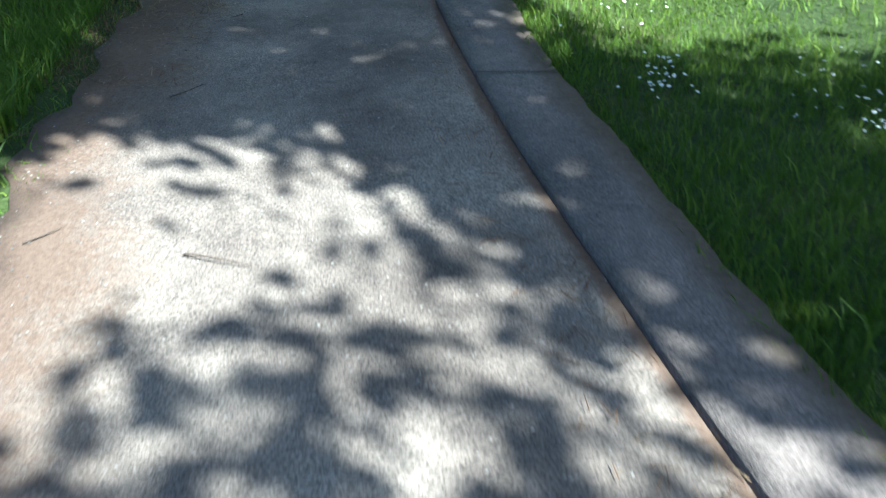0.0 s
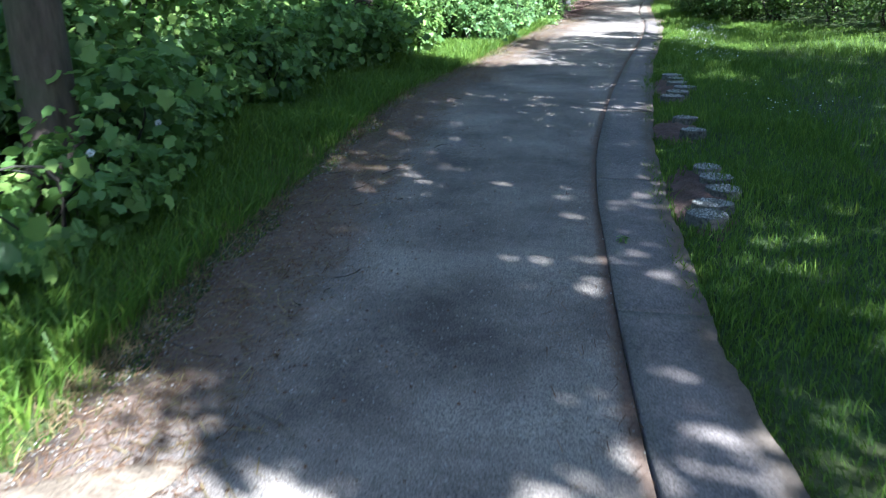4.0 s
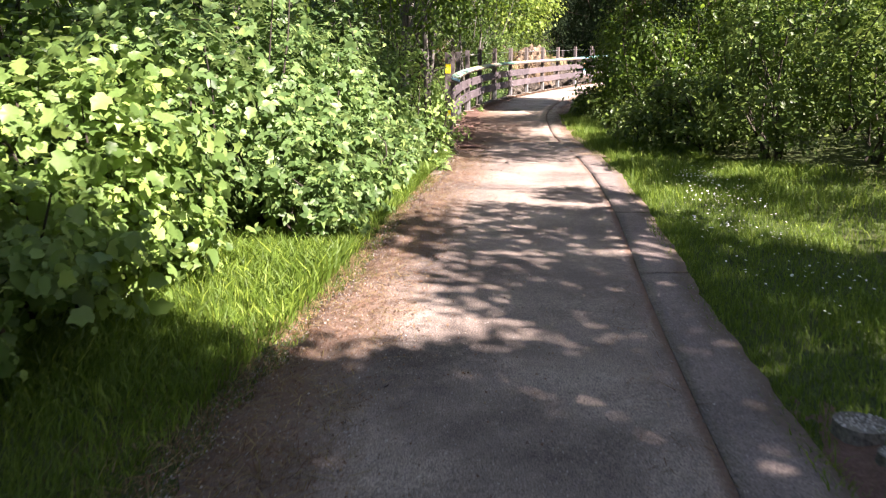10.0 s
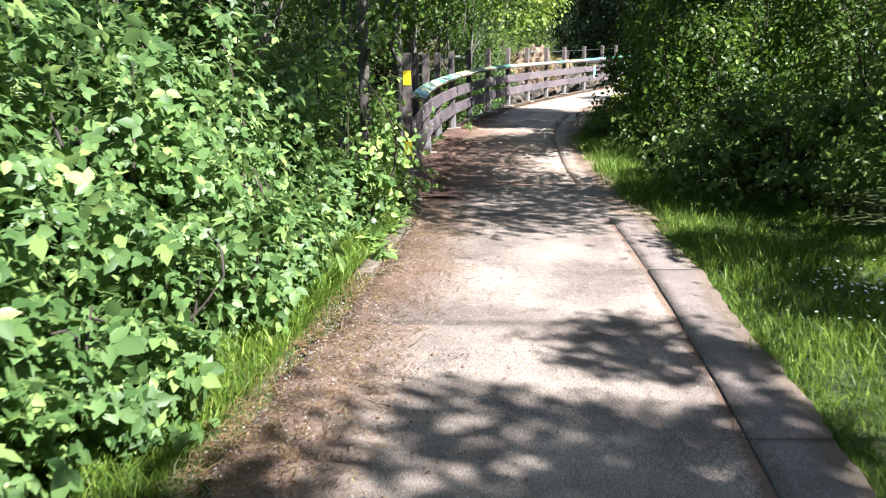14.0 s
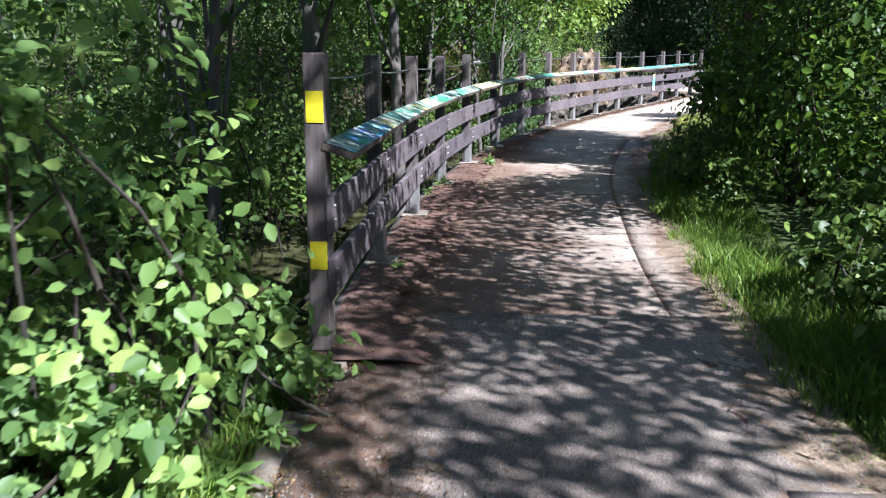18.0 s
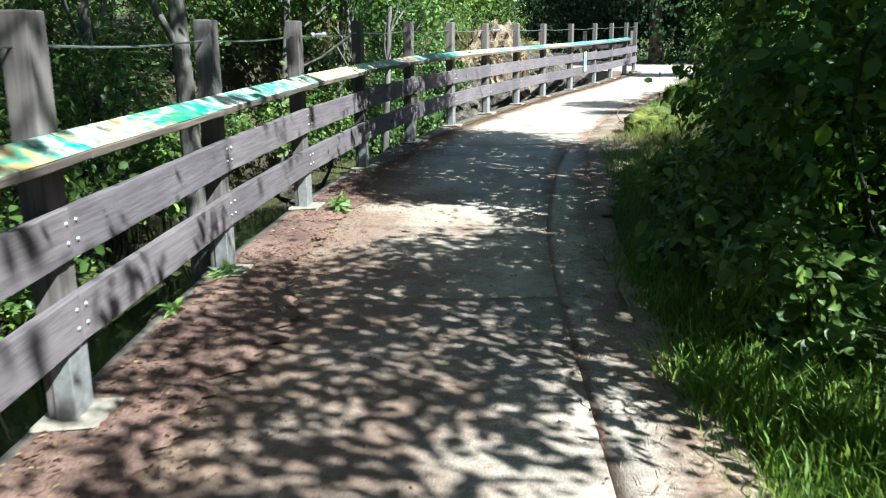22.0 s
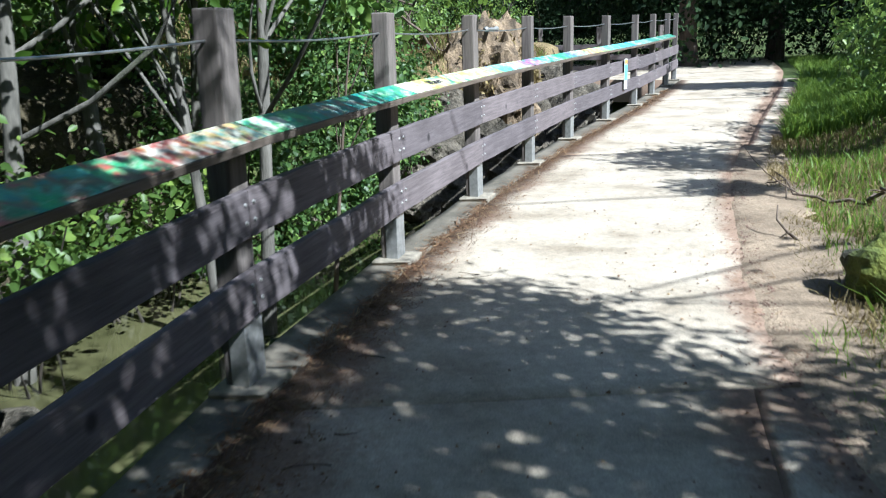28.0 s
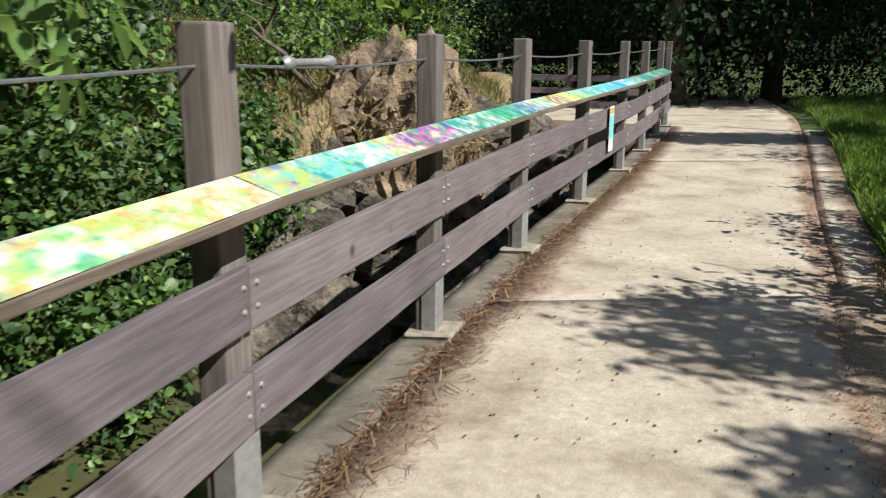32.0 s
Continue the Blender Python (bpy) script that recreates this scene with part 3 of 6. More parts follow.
def make_ground():
    gx, gy = nonuniform(-400, -12, 16, 400, 0.16), nonuniform(-350, -8, 62, 450, 0.2)
    X, Y = np.meshgrid(gx, gy, indexing="ij")
    Z = ground_z(X, Y)
    nx, ny = X.shape
    i, j = np.meshgrid(np.arange(nx - 1), np.arange(ny - 1), indexing="ij")
    q = np.stack([i * ny + j, (i + 1) * ny + j, (i + 1) * ny + j + 1, i * ny + j + 1], -1).reshape(-1, 4)
    ob = quads_mesh("ground", np.stack([X, Y, Z], -1).reshape(-1, 3), q, M["soil"], None, True)
    ob.data.materials.append(M["dry_soil"])
    cx, cy = (X[:-1, :-1] + X[1:, 1:]) / 2, (Y[:-1, :-1] + Y[1:, 1:]) / 2
    ragged = 0.35 * wobble(cx, cy, 2.1) + rng.normal(0, 0.12, cx.shape)
    right = cx - along(KERB_OUT, cy) + ragged
    far = ledge_x(cy) - cx + ragged
    dry = ((right > -0.3) & (right < 3.0) & (cy + ragged > 35.5) & (cy + 2 * ragged < 44)) | ((far > creek_wide(cy) + 0.25) & (far < creek_wide(cy) + 4.5) & (cy + ragged > 45.4) & (cy < 53))
    ob.data.materials.append(M["mud"])
    mud = (cy > 24.5) & (cy < 54) & (far > 0.02) & ((far < creek_wide(cy) + 0.25) | ((far < 9) & (cy + ragged < 43)))
    ob.data.polygons.foreach_set("material_index", np.where(mud, 2, dry.astype(np.int32)).astype(np.int32).ravel())
    tagged(ob, "dark leaf-littered soil under the grass and bushes", "ground", kind="structure")


make_ground()


def strip_mesh(name, left, right, ys, mat, top=0.0, depth=0.3, parent=None, ragged=0.0, across=8, spread=None, clean=None, frayed=0.0):
    """A slab between two lines of the plan, with its sides and a gently uneven top."""
    ys = np.asarray(ys, float)
    lo, hi = left(ys), right(ys)
    if ragged:
        lo = lo + ragged * (0.6 * np.sin(ys * 3.1) * np.sin(ys * 1.37 + 1) + 0.5 * np.sin(ys * 9.3) * np.sin(ys * 5.1) + 0.35 * rng.normal(0, 0.5, len(ys)))
    if frayed:
        hi = hi + frayed * (np.sin(ys * 2.3) * np.sin(ys * 0.9 + 1) + 0.7 * np.sin(ys * 7.1) * np.sin(ys * 4.3) + 0.5 * rng.normal(0, 0.6, len(ys)))
    t = np.linspace(0, 1, across)
    X = lo[:, None] + (hi - lo)[:, None] * t
    Y = np.repeat(ys[:, None], across, 1)
    Z = top + 0.004 * wobble(X, Y, 2.3) + rise(Y)
    X = np.concatenate([X[:, :1], X, X[:, -1:]], 1)
    Y = np.concatenate([Y[:, :1], Y, Y[:, -1:]], 1)
    Z = np.concatenate([Z[:, :1] * 0 + top - depth, Z, Z[:, -1:] * 0 + top - depth], 1)
    n, k = X.shape
    i, j = np.meshgrid(np.arange(n - 1), np.arange(k - 1), indexing="ij")
    q = np.stack([i * k + j, i * k + j + 1, (i + 1) * k + j + 1, (i + 1) * k + j], -1).reshape(-1, 4)
    ends = [np.arange(k)[::-1], (n - 1) * k + np.arange(k)]
    ob = quads_mesh(name, np.stack([X, Y, Z], -1).reshape(-1, 3), q, mat, parent, False)
    bm = bmesh.new()
    bm.from_mesh(ob.data)
    bm.verts.ensure_lookup_table()
    for e in ends:
        bm.faces.new([bm.verts[a] for a in e])
    bm.to_mesh(ob.data)
    bm.free()
    far = np.stack([X - lo[:, None], hi[:, None] - X], -1)
    if spread:
        far[..., 0] *= spread(Y)
    if clean:
        far[..., 1] += clean(Y)
    far = far.reshape(-1, 2)
    at = np.zeros(len(ob.data.loops), dtype=np.int32)
    ob.data.loops.foreach_get("vertex_index", at)
    ob.data.uv_layers.new(name="edge").data.foreach_set("uv", far[at].astype(np.float32).ravel())
    return ob


# The worn path, the concrete strip beside it and the bridge deck
path = strip_mesh("path", lambda y: along(LEFT_EDGE, y), lambda y: np.where(y > 24.36, along(KERB_OUT, y) - 0.04, along(KERB_IN, y) - 0.004 - 0.010 * (1 - step(6.5, 9.0, y))), np.append(np.arange(-9, 24.3, 0.1), np.append([24.35, 24.361], np.append(np.arange(24.45, 26.4, 0.1), 26.418))), M["path"], 0.0, 0.3, None, 0.10, 14)
tagged(path, "worn grey-brown gravelled asphalt footpath with ragged dusty edges", "path", kind="structure")

pavement = empty("pavement", (0, 0, 0), "narrow worn concrete strip laid in slabs beside the path", "pavement", kind="structure")
y0, k = -9.0, 0
while y0 < 36.5:
    ln = (2.6, 1.7, 3.1, 2.2)[k % 4]
    y1 = 36.996 if y0 + ln > 35.8 else 24.36 if 23.0 < y0 + ln < 26.0 else y0 + ln
    lift = 0.016 if y0 < 6.5 else 0.004 + 0.008 * ((k * 7) % 5) / 4 if y0 < 24.4 else 0.003
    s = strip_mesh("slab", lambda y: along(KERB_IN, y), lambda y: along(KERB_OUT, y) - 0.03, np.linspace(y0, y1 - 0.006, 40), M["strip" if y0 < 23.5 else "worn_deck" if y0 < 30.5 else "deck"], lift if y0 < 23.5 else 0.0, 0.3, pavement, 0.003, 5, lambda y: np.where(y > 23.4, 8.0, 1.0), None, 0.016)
    y0, k = 26.42 if abs(y1 - 24.36) < 0.01 else y1, k + 1

deck = empty("deck", (0, 0, 0), "pale concrete path slabs along the creek with dirt in the joints", "path", kind="structure")


def deck_right(y):
    return np.where(y < 37.0, along(KERB_IN, y) - 0.003, along(KERB_OUT, y) + 0.02)


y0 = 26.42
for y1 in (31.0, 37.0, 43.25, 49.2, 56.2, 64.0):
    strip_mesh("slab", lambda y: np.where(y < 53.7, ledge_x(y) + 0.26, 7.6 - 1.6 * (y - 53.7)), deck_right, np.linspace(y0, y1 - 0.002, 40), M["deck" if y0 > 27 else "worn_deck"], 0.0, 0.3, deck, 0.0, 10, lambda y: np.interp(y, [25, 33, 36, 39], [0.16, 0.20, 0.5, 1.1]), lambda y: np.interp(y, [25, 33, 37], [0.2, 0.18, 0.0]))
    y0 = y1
y0 = 43.5
while y0 < 53:
    strip_mesh("slab", lambda y: along(KERB_OUT, y) + 0.024, lambda y: along(KERB_OUT, y) + 0.42, np.linspace(y0, y0 + 2.38, 10), M["deck"], -0.004, 0.3, pavement, 0.006, 5, lambda y: 3.0 + 0 * y)
    y0 += 2.4
edge = strip_mesh("ledge", lambda y: ledge_x(y), lambda y: ledge_x(y) + 0.255, np.arange(25.4, 53.8, 0.25), M["ledge"], 0.015, 1.6, None, 0.012, 5)
tagged(edge, "stained concrete edge beam of the path above the creek", "ledge", kind="structure")

water = quads_mesh("water", np.array([[-14, 24, -0.85], [10, 24, -0.85], [10, 57, -0.85], [-14, 57, -0.85]]), np.array([[0, 1, 2, 3]]), M["water"])
tagged(water, "shallow murky olive creek water", "water", kind="structure")

kerb = strip_mesh("kerb", lambda y: along(LEFT_EDGE, y) - 0.16, lambda y: along(LEFT_EDGE, y) - 0.03, np.arange(22.4, 24.95, 0.12), M["ledge"], 0.010, 0.25, None, 0.012, 4)
tagged(kerb, "short mossy concrete kerb along the path's overgrown edge", "kerb", kind="structure")

# ---- the fence along the creek ----
fence = empty("fence", (-0.84, 25.9, 0), "weathered timber fence with painted cap rail and steel cable", "fence")
P3 = [Vector((x, y, float(rise(y)))) for x, y in POSTS]


def heading(i):
    a, b = P3[max(i - 1, 0)], P3[min(i + 1, len(P3) - 1)]
    return math.atan2(b.y - a.y, b.x - a.x)


def post_mesh():
    """A squared post with a worn, slightly domed top."""
    bm = bmesh.new()
    box(bm, (0.14, 0.10, 1.47), pose(0, 0, 0.773), 0.008, 2)
    for v in bm.verts:
        if v.co.z > 1.48:
            v.co.z += 0.012 - 0.9 * (v.co.x ** 2 + v.co.y ** 2)
    return bm


def bracket_mesh():
    """Galvanised angle at the foot of a post, on the path side and round its corner."""
    bm = bmesh.new()
    box(bm, (0.15, 0.006, 0.34), pose(0, -0.056, 0.19), 0.002)
    for v in bm.verts:
        if v.co.z > 0.3:
            v.co.z -= max(0.0, abs(v.co.x) - 0.045) * 0.9
    for sx in (-0.074, 0.074):
        box(bm, (0.006, 0.075, 0.30), pose(sx, -0.021, 0.17), 0.002)
    box(bm, (0.18, 0.09, 0.01), pose(0, -0.09, 0.035), 0.002)
    return bm


def pad_mesh():
    bm = bmesh.new()
    box(bm, (0.27, 0.24, 0.05), pose(0, -0.03, 0.018), 0.012, 2)
    for v in bm.verts:
        v.co.x += 0.02 * math.sin(v.co.y * 40 + v.co.z * 60)
    return bm


def bolt_mesh():
    bm = bmesh.new()
    bmesh.ops.create_cone(bm, segments=8, radius1=0.010, radius2=0.006, depth=0.008, cap_ends=True, matrix=pose(0, -0.004, 0, 90))
    return bm


made = {}
for i, p in enumerate(P3):
    h = heading(i)
    m = Matrix.Translation(p) @ Matrix.Rotation(h, 4, "Z")
    lean = pose(0, 0, 0, random.uniform(-0.6, 0.6), random.uniform(-0.6, 0.6), random.uniform(-3, 3))
    if not made:
        made["post"] = part("post", post_mesh(), M["post"], fence).data
        post = [o for o in fence.children][0]
        made["bracket"] = part("bracket", bracket_mesh(), M["steel"], post, "galvanised steel foot bracket").data
        made["pad"] = part("pad", pad_mesh(), M["grout"], post, "rough pale grout pad").data
        br, pd = post.children[0], post.children[1]
    else:
        post, br, pd = new("post", made["post"]), new("bracket", made["bracket"]), new("pad", made["pad"])
        post.parent, br.parent, pd.parent = fence, post, post
        tagged(br, "galvanised steel foot bracket")
        tagged(pd, "rough pale grout pad")
    post.matrix_parent_inverse = Matrix.Translation(fence.location).inverted()
    post.matrix_basis = m @ lean
    if i == 0:
        # the end post is sunk straight into the bank
        bpy.data.objects.remove(br)
        bpy.data.objects.remove(pd)
        for z, hgt in ((1.262, 0.15), (0.535, 0.142)):
            bm = bmesh.new()
            box(bm, (0.004, 0.086, hgt), pose(-0.073, -0.004, z), 0.001)
            part("marker", bm, M["yellow"], post, "bright yellow reflector plate")


def plank(name, a, b, wide, thick, mat, parent, roll=0.0, bow=0.0, label=""):
    """A bevelled plank from a to b, its width upright unless rolled."""
    d = b - a
    bm = bmesh.new()
    box(bm, (d.length, thick, wide), None, min(thick, wide) * 0.16, 2)
    bmesh.ops.subdivide_edges(bm, edges=[e for e in bm.edges if e.calc_length() > d.length * 0.5], cuts=5)
    for v in bm.verts:
        u = v.co.x / d.length
        v.co.z += bow * (0.25 - u * u) + 0.002 * math.sin(u * 17 + v.co.y * 90)
        v.co.y += 0.0015 * math.sin(u * 23 + v.co.z * 60)
    ob = part(name, bm, mat, parent, label)
    turn = Matrix.Rotation(math.atan2(d.y, d.x), 4, "Z") @ Matrix.Rotation(-math.asin(d.z / d.length), 4, "Y") @ Matrix.Rotation(roll, 4, "X")
    ob.matrix_parent_inverse = Matrix.Translation(parent.location).inverted() if parent.type == "EMPTY" else Matrix()
    ob.matrix_basis = Matrix.Translation((a + b) / 2) @ turn
    return ob


def off(i, out, z):
    h = heading(i)
    return P3[i] + Vector((math.sin(h), -math.cos(h), 0)) * out + Vector((0, 0, z))


LAST = len(P3) - 1
bolts = part("bolt", bolt_mesh(), M["steel"], fence)
bolt_data = bolts.data
bpy.data.objects.remove(bolts)
for i in range(LAST):
    gap = (P3[i + 1] - P3[i]).normalized() * 0.004
    for z, nm in ((0.741, "upper_board"), (0.42, "lower_board")):
        # the last bay hangs a little lower than the others
        dz = -0.02 if i >= LAST - 3 else 0.0
        a, b = off(i, 0.0705, z + dz) + gap, off(i + 1, 0.0705, z + dz) - gap
        if i == 0:
            a -= (b - a).normalized() * 0.08
        bd = plank(nm, a, b, 0.19, 0.038, M["board"], fence, 0.0, random.uniform(-0.012, 0.006))
        half = (b - a).length / 2
        for sx in (-half + 0.035, half - 0.035):
            for sz in (-0.03, 0.042):
                o = new("bolt", bolt_data)
                o.parent = bd
                o.location = (sx, -0.019, sz)
                tagged(o, "galvanised bolt head")

# Cap rail, tilted towards the path, with its painted panels
CAP_TILT = radians(18.9)
TONES = {
    "b": (0.03, 0.17, 0.50), "c": (0.05, 0.40, 0.58), "a": (0.14, 0.45, 0.41), "t": (0.02, 0.26, 0.20), "T": (0.02, 0.19, 0.17), "g": (0.06, 0.36, 0.16), "G": (0.03, 0.18, 0.09),
    "w": (0.60, 0.58, 0.50), "W": (0.52, 0.52, 0.34), "y": (0.62, 0.56, 0.14), "l": (0.32, 0.50, 0.08), "o": (0.46, 0.29, 0.10), "O": (0.46, 0.34, 0.12), "r": (0.36, 0.06, 0.05),
    "m": (0.46, 0.04, 0.22), "v": (0.08, 0.06, 0.36), "p": (0.15, 0.10, 0.08), "k": (0.12, 0.15, 0.22), "n": (0.44, 0.38, 0.30), "s": (0.34, 0.38, 0.34),
}
BAYS = ["TGbcyn", "TGTGot", "woTGtw", "Twtgww", "Wylwyl", "srgprO", "gGpTTg", "wlOwlW", "laaWmv", "tagtvw", "wrylca", "accbca", "ssTTGT", "TGTGTG"]
CAP_N = 14


def painted_panel(cap, at, ln, lean0, lean1, tone, others):
    """One brushed picture on the cap rail: its own ground colour with dabs and strokes of others."""
    rows, cols = 9, max(6, int(ln / 0.022))
    vs, cs = [], []
    shift = Vector((random.uniform(0, 90), random.uniform(0, 90), 0))
    for r in range(rows):
        v = r / (rows - 1)
        for c in range(cols):
            u = c / (cols - 1)
            x = at + ln * u + (lean0 * (1 - u) + lean1 * u) * (v - 0.5)
            vs.append((x, -0.080 + 0.160 * v, 0.0215))
            col = Vector(tone)
            for q, other in enumerate(others):
                w = noise.noise(Vector((x * (14 + 5 * q), v * (2.2 + q), q * 7.3)) + shift)
                col = col.lerp(Vector(other), min(0.85, max(0.0, (w - 0.02) * 3.2)))
            cs.append((*col, 1.0))
    fs = [(r * cols + c, r * cols + c + 1, (r + 1) * cols + c + 1, (r + 1) * cols + c) for r in range(rows - 1) for c in range(cols - 1)]
    ob = mesh_object("painted_panel", vs, fs, M["paint"], cap)
    ob.data.color_attributes.new("paint", "FLOAT_COLOR", "POINT").data.foreach_set("color", np.array(cs, dtype=np.float32).ravel())


for i in range(CAP_N):
    a, b = off(i, 0.1215, 1.052), off(i + 1, 0.1215, 1.052)
    d = (b - a).normalized()
    if i == 0:
        a = a - d * 0.075
    cap = plank("cap_rail", a + d * 0.003, b - d * 0.003, 0.037, 0.164, M["cap"], fence, CAP_TILT, 0.0)
    length = (b - a).length
    at, last = -length / 2 + 0.004, 0.0
    while at < length / 2 - 0.05:
        k = min(int((at + 0.1 + length / 2) / length * 6), 5)
        ln = min(random.uniform(0.20, 0.36), length / 2 - 0.004 - at)
        if length / 2 - (at + ln) < 0.12:
            ln = length / 2 - 0.004 - at
        end = at + ln > length / 2 - 0.02
        skew = 0.0 if end else random.uniform(-0.05, 0.05)
        letter = BAYS[i][k]
        near = (BAYS[i] * 3)[k + 5] + (BAYS[i] * 3)[k + 7]
        painted_panel(cap, at, ln, last, skew, TONES[letter], [TONES[q] for q in near] + [TONES[random.choice("wylgo" if letter in "wWylo" else "tGTgw")]])
        last = skew
        at += ln

# A word brushed on one panel
word = bpy.data.curves.new("word", "FONT")
word.body = "Water"
word.size = 0.088
word.space_character = 1.2
word.shear = 0.3
word.extrude = 0.0015
word_ob = new("lettering", word)

# Steel cable through the post tops, with turnbuckles
for i in range(LAST):
    a, b = off(i, 0.0, 1.40), off(i + 1, 0.0, 1.40)
    t = np.linspace(0, 1, 9)
    pts = [np.array(a.lerp(b, float(u))) - np.array([0, 0, 0.02 * math.sin(math.pi * u)]) for u in t]
    tubes_object("cable", [tube(pts, [0.006] * 9, 6)], M["cable"], fence).matrix_parent_inverse = Matrix.Translation(fence.location).inverted()
    if i in (4, 8):
        c0, c1 = np.array(a.lerp(b, 0.22)), np.array(a.lerp(b, 0.42))
        body = [tube([c0 + (c1 - c0) * u for u in (0, 0.04, 0.08, 0.16, 0.2, 0.8, 0.84, 0.92, 0.96, 1.0)], [0.008, 0.022, 0.024, 0.02, 0.013, 0.013, 0.02, 0.024, 0.022, 0.008], 8)]
        tubes_object("turnbuckle", body, M["steel"], fence).matrix_parent_inverse = Matrix.Translation(fence.location).inverted()

# Small printed notice hung on the boards
h = heading(11)
notice = empty("notice", off(11, 0.12, 0.63) + (P3[12] - P3[11]) * 0.42, "small tall white laminated notice with turquoise print on the fence", "sign")
notice.rotation_euler = (0, 0, h)
for nm, size, at, mt in (("board", (0.22, 0.006, 0.46), (0, 0, 0), "card"), ("print", (0.20, 0.002, 0.24), (0, -0.005, 0.02), "card_blue"),
                         ("heading", (0.20, 0.002, 0.06), (0, -0.005, 0.185), "card_warm")):
    bm = bmesh.new()
    box(bm, size, pose(*at), 0.001)
    part(nm, bm, M[mt], notice)

# The bridge rail past the bend, deep in shade
bridge = empty("bridge_fence", (8.0, 56.6, 0), "dark timber bridge railing in the shade past the bend", "fence")
for i in range(7):
    x, y = 8.4 - 1.55 * i, 57.6 + 0.85 * i
    bm = bmesh.new()
    box(bm, (0.13, 0.13, 1.5), pose(0, 0, 0.75), 0.01)
    o = part("post", bm, M["post"], bridge)
    o.matrix_parent_inverse = Matrix.Translation(bridge.location).inverted()
    o.location = (x, y, 0.0)
    if i < 6:
        for z in (0.35, 0.65, 0.95):
            plank("rail", Vector((x, y - 0.09, z)), Vector((x - 1.55, y + 0.76, z)), 0.14, 0.04, M["board"], bridge)

# ---- plants ----
def hedge_front_left(y):
    return np.interp(y, [-6, 4, 8, 10, 14, 15, 15.6, 16.4, 17.5, 19, 21, 25, 26], [-0.3, -2.3, -3.0, -3.0, -2.9, -2.8, -2.4, -2.1, -2.0, -1.75, -1.35, -0.9, -1.1])


def hedge_front_right(y):
    return np.interp(y, [-6, 8, 15, 18, 20, 22.5, 25, 28, 31, 34, 36.5, 38, 40, 43, 47, 51, 55, 60], [9, 7.5, 7.0, 6.2, 4.8, 3.2, 2.15, 2.25, 2.6, 3.3, 4.1, 5.0, 5.8, 5.8, 8.6, 11.6, 13.8, 16.0])


def bush(name, at, r, h, leaves, size, shape, mat, label, category="bush", group="", stems=9, stem_mat=None, clumps=46, shell=0.42, low=0.03):
    x, y = at
    z = float(ground_z(x, y))
    root = empty(name, (x, y, z), label, category, group)
    base = np.array([x, y, z])
    for _ in range(stems):
        a = rng.uniform(0, 2 * np.pi)
        top = base + np.array([math.cos(a) * r * rng.uniform(0.2, 0.9), math.sin(a) * r * rng.uniform(0.2, 0.9), h * rng.uniform(0.5, 0.95)])
        p = bent(base + rng.normal(0, 0.1, 3) * (1, 1, 0), top, 6, 0.25)
        tubes_object("stem", [tube(p - base, np.linspace(0.012, 0.004, 6) * (1 + r * 0.4), 5)], stem_mat or M["dark_bark"], root)
    p, nor = clump_points((0, 0, h * 0.48), (r, r, h * 0.56), leaves, clumps, 0.17, shell, -0.9)
    keep = p[:, 2] + z > max(low, z + 0.03) if low != 0.03 else p[:, 2] > 0.03
    leaf_cloud("foliage", p[keep], nor[keep], size * (0.4 + 0.95 * rng.random(keep.sum()) ** 1.7), shape, mat, root)
    return root


def tree(name, at, height, trunk_r, crown_at, crown_r, leaves, size, mat, bark, label, shape=OVATE, lean=(0, 0), clumps=60, limbs=9, shell=0.35, crown=True, category="tree", group="", limb_r=0.35):
    x, y = at
    z = float(ground_z(x, y)) - 0.05
    root = empty(name, (x, y, z), label, category, group)
    top = np.array([lean[0], lean[1], height])
    spine = bent((0, 0, 0), top, 12, 0.015)
    rad = trunk_r * np.concatenate([[1.35, 1.1], np.linspace(1.0, 0.25, 10)])
    tubes_object("trunk", [tube(spine, rad, 12)], bark, root)
    c = np.array([crown_at[0] - x, crown_at[1] - y, crown_at[2] - z])
    for k in range(limbs):
        s = spine[rng.integers(4, 11)]
        e = c + unit(rng.normal(0, 1, 3)) * np.array(crown_r) * rng.uniform(0.4, 0.95)
        tubes_object("limb", [tube(bent(s, e, 7, 0.2), np.linspace(trunk_r * limb_r, trunk_r * 0.06, 7), 6)], bark, root)
    if crown:
        p, nor = clump_points(c, crown_r, leaves, clumps, 0.16, shell, -1.1)
        leaf_cloud("crown", p, nor, size * rng.uniform(0.6, 1.3, len(p)), shape, mat, root)
    return root


# Bushes along the path's far side
y = 3.0
while y < 24.1:
    f = float(hedge_front_left(y))
    r = rng.uniform(0.65, 1.15)
    hgt = rng.uniform(1.3, 2.4) if y > 6 else rng.uniform(1.0, 1.4)
    if 6.3 < y < 9.3:
        hgt = 0.42 * hgt
    elif 12.6 < y < 16.4:
        hgt = 0.4 * hgt
    near = y > 15
    bush("bramble_bush", (f - r * 0.9 + rng.uniform(-0.25, 0.15), y), r, hgt, (3600 if y > 18 else 4800) if near else 4200, 0.135 if y > 18.0 else 0.095, TRIO if y > 18.0 else OVATE if rng.random() < 0.2 else LOBED, M["blackberry" if y > 18.0 else "bramble"],
         "leafy green bramble and thimbleberry bush beside the path", group="bramble bushes along the path")
    y += rng.uniform(0.85, 1.15)
# Rear shrubs take the darker tree_leaf, which puts their shade into the colour
y = 5.0
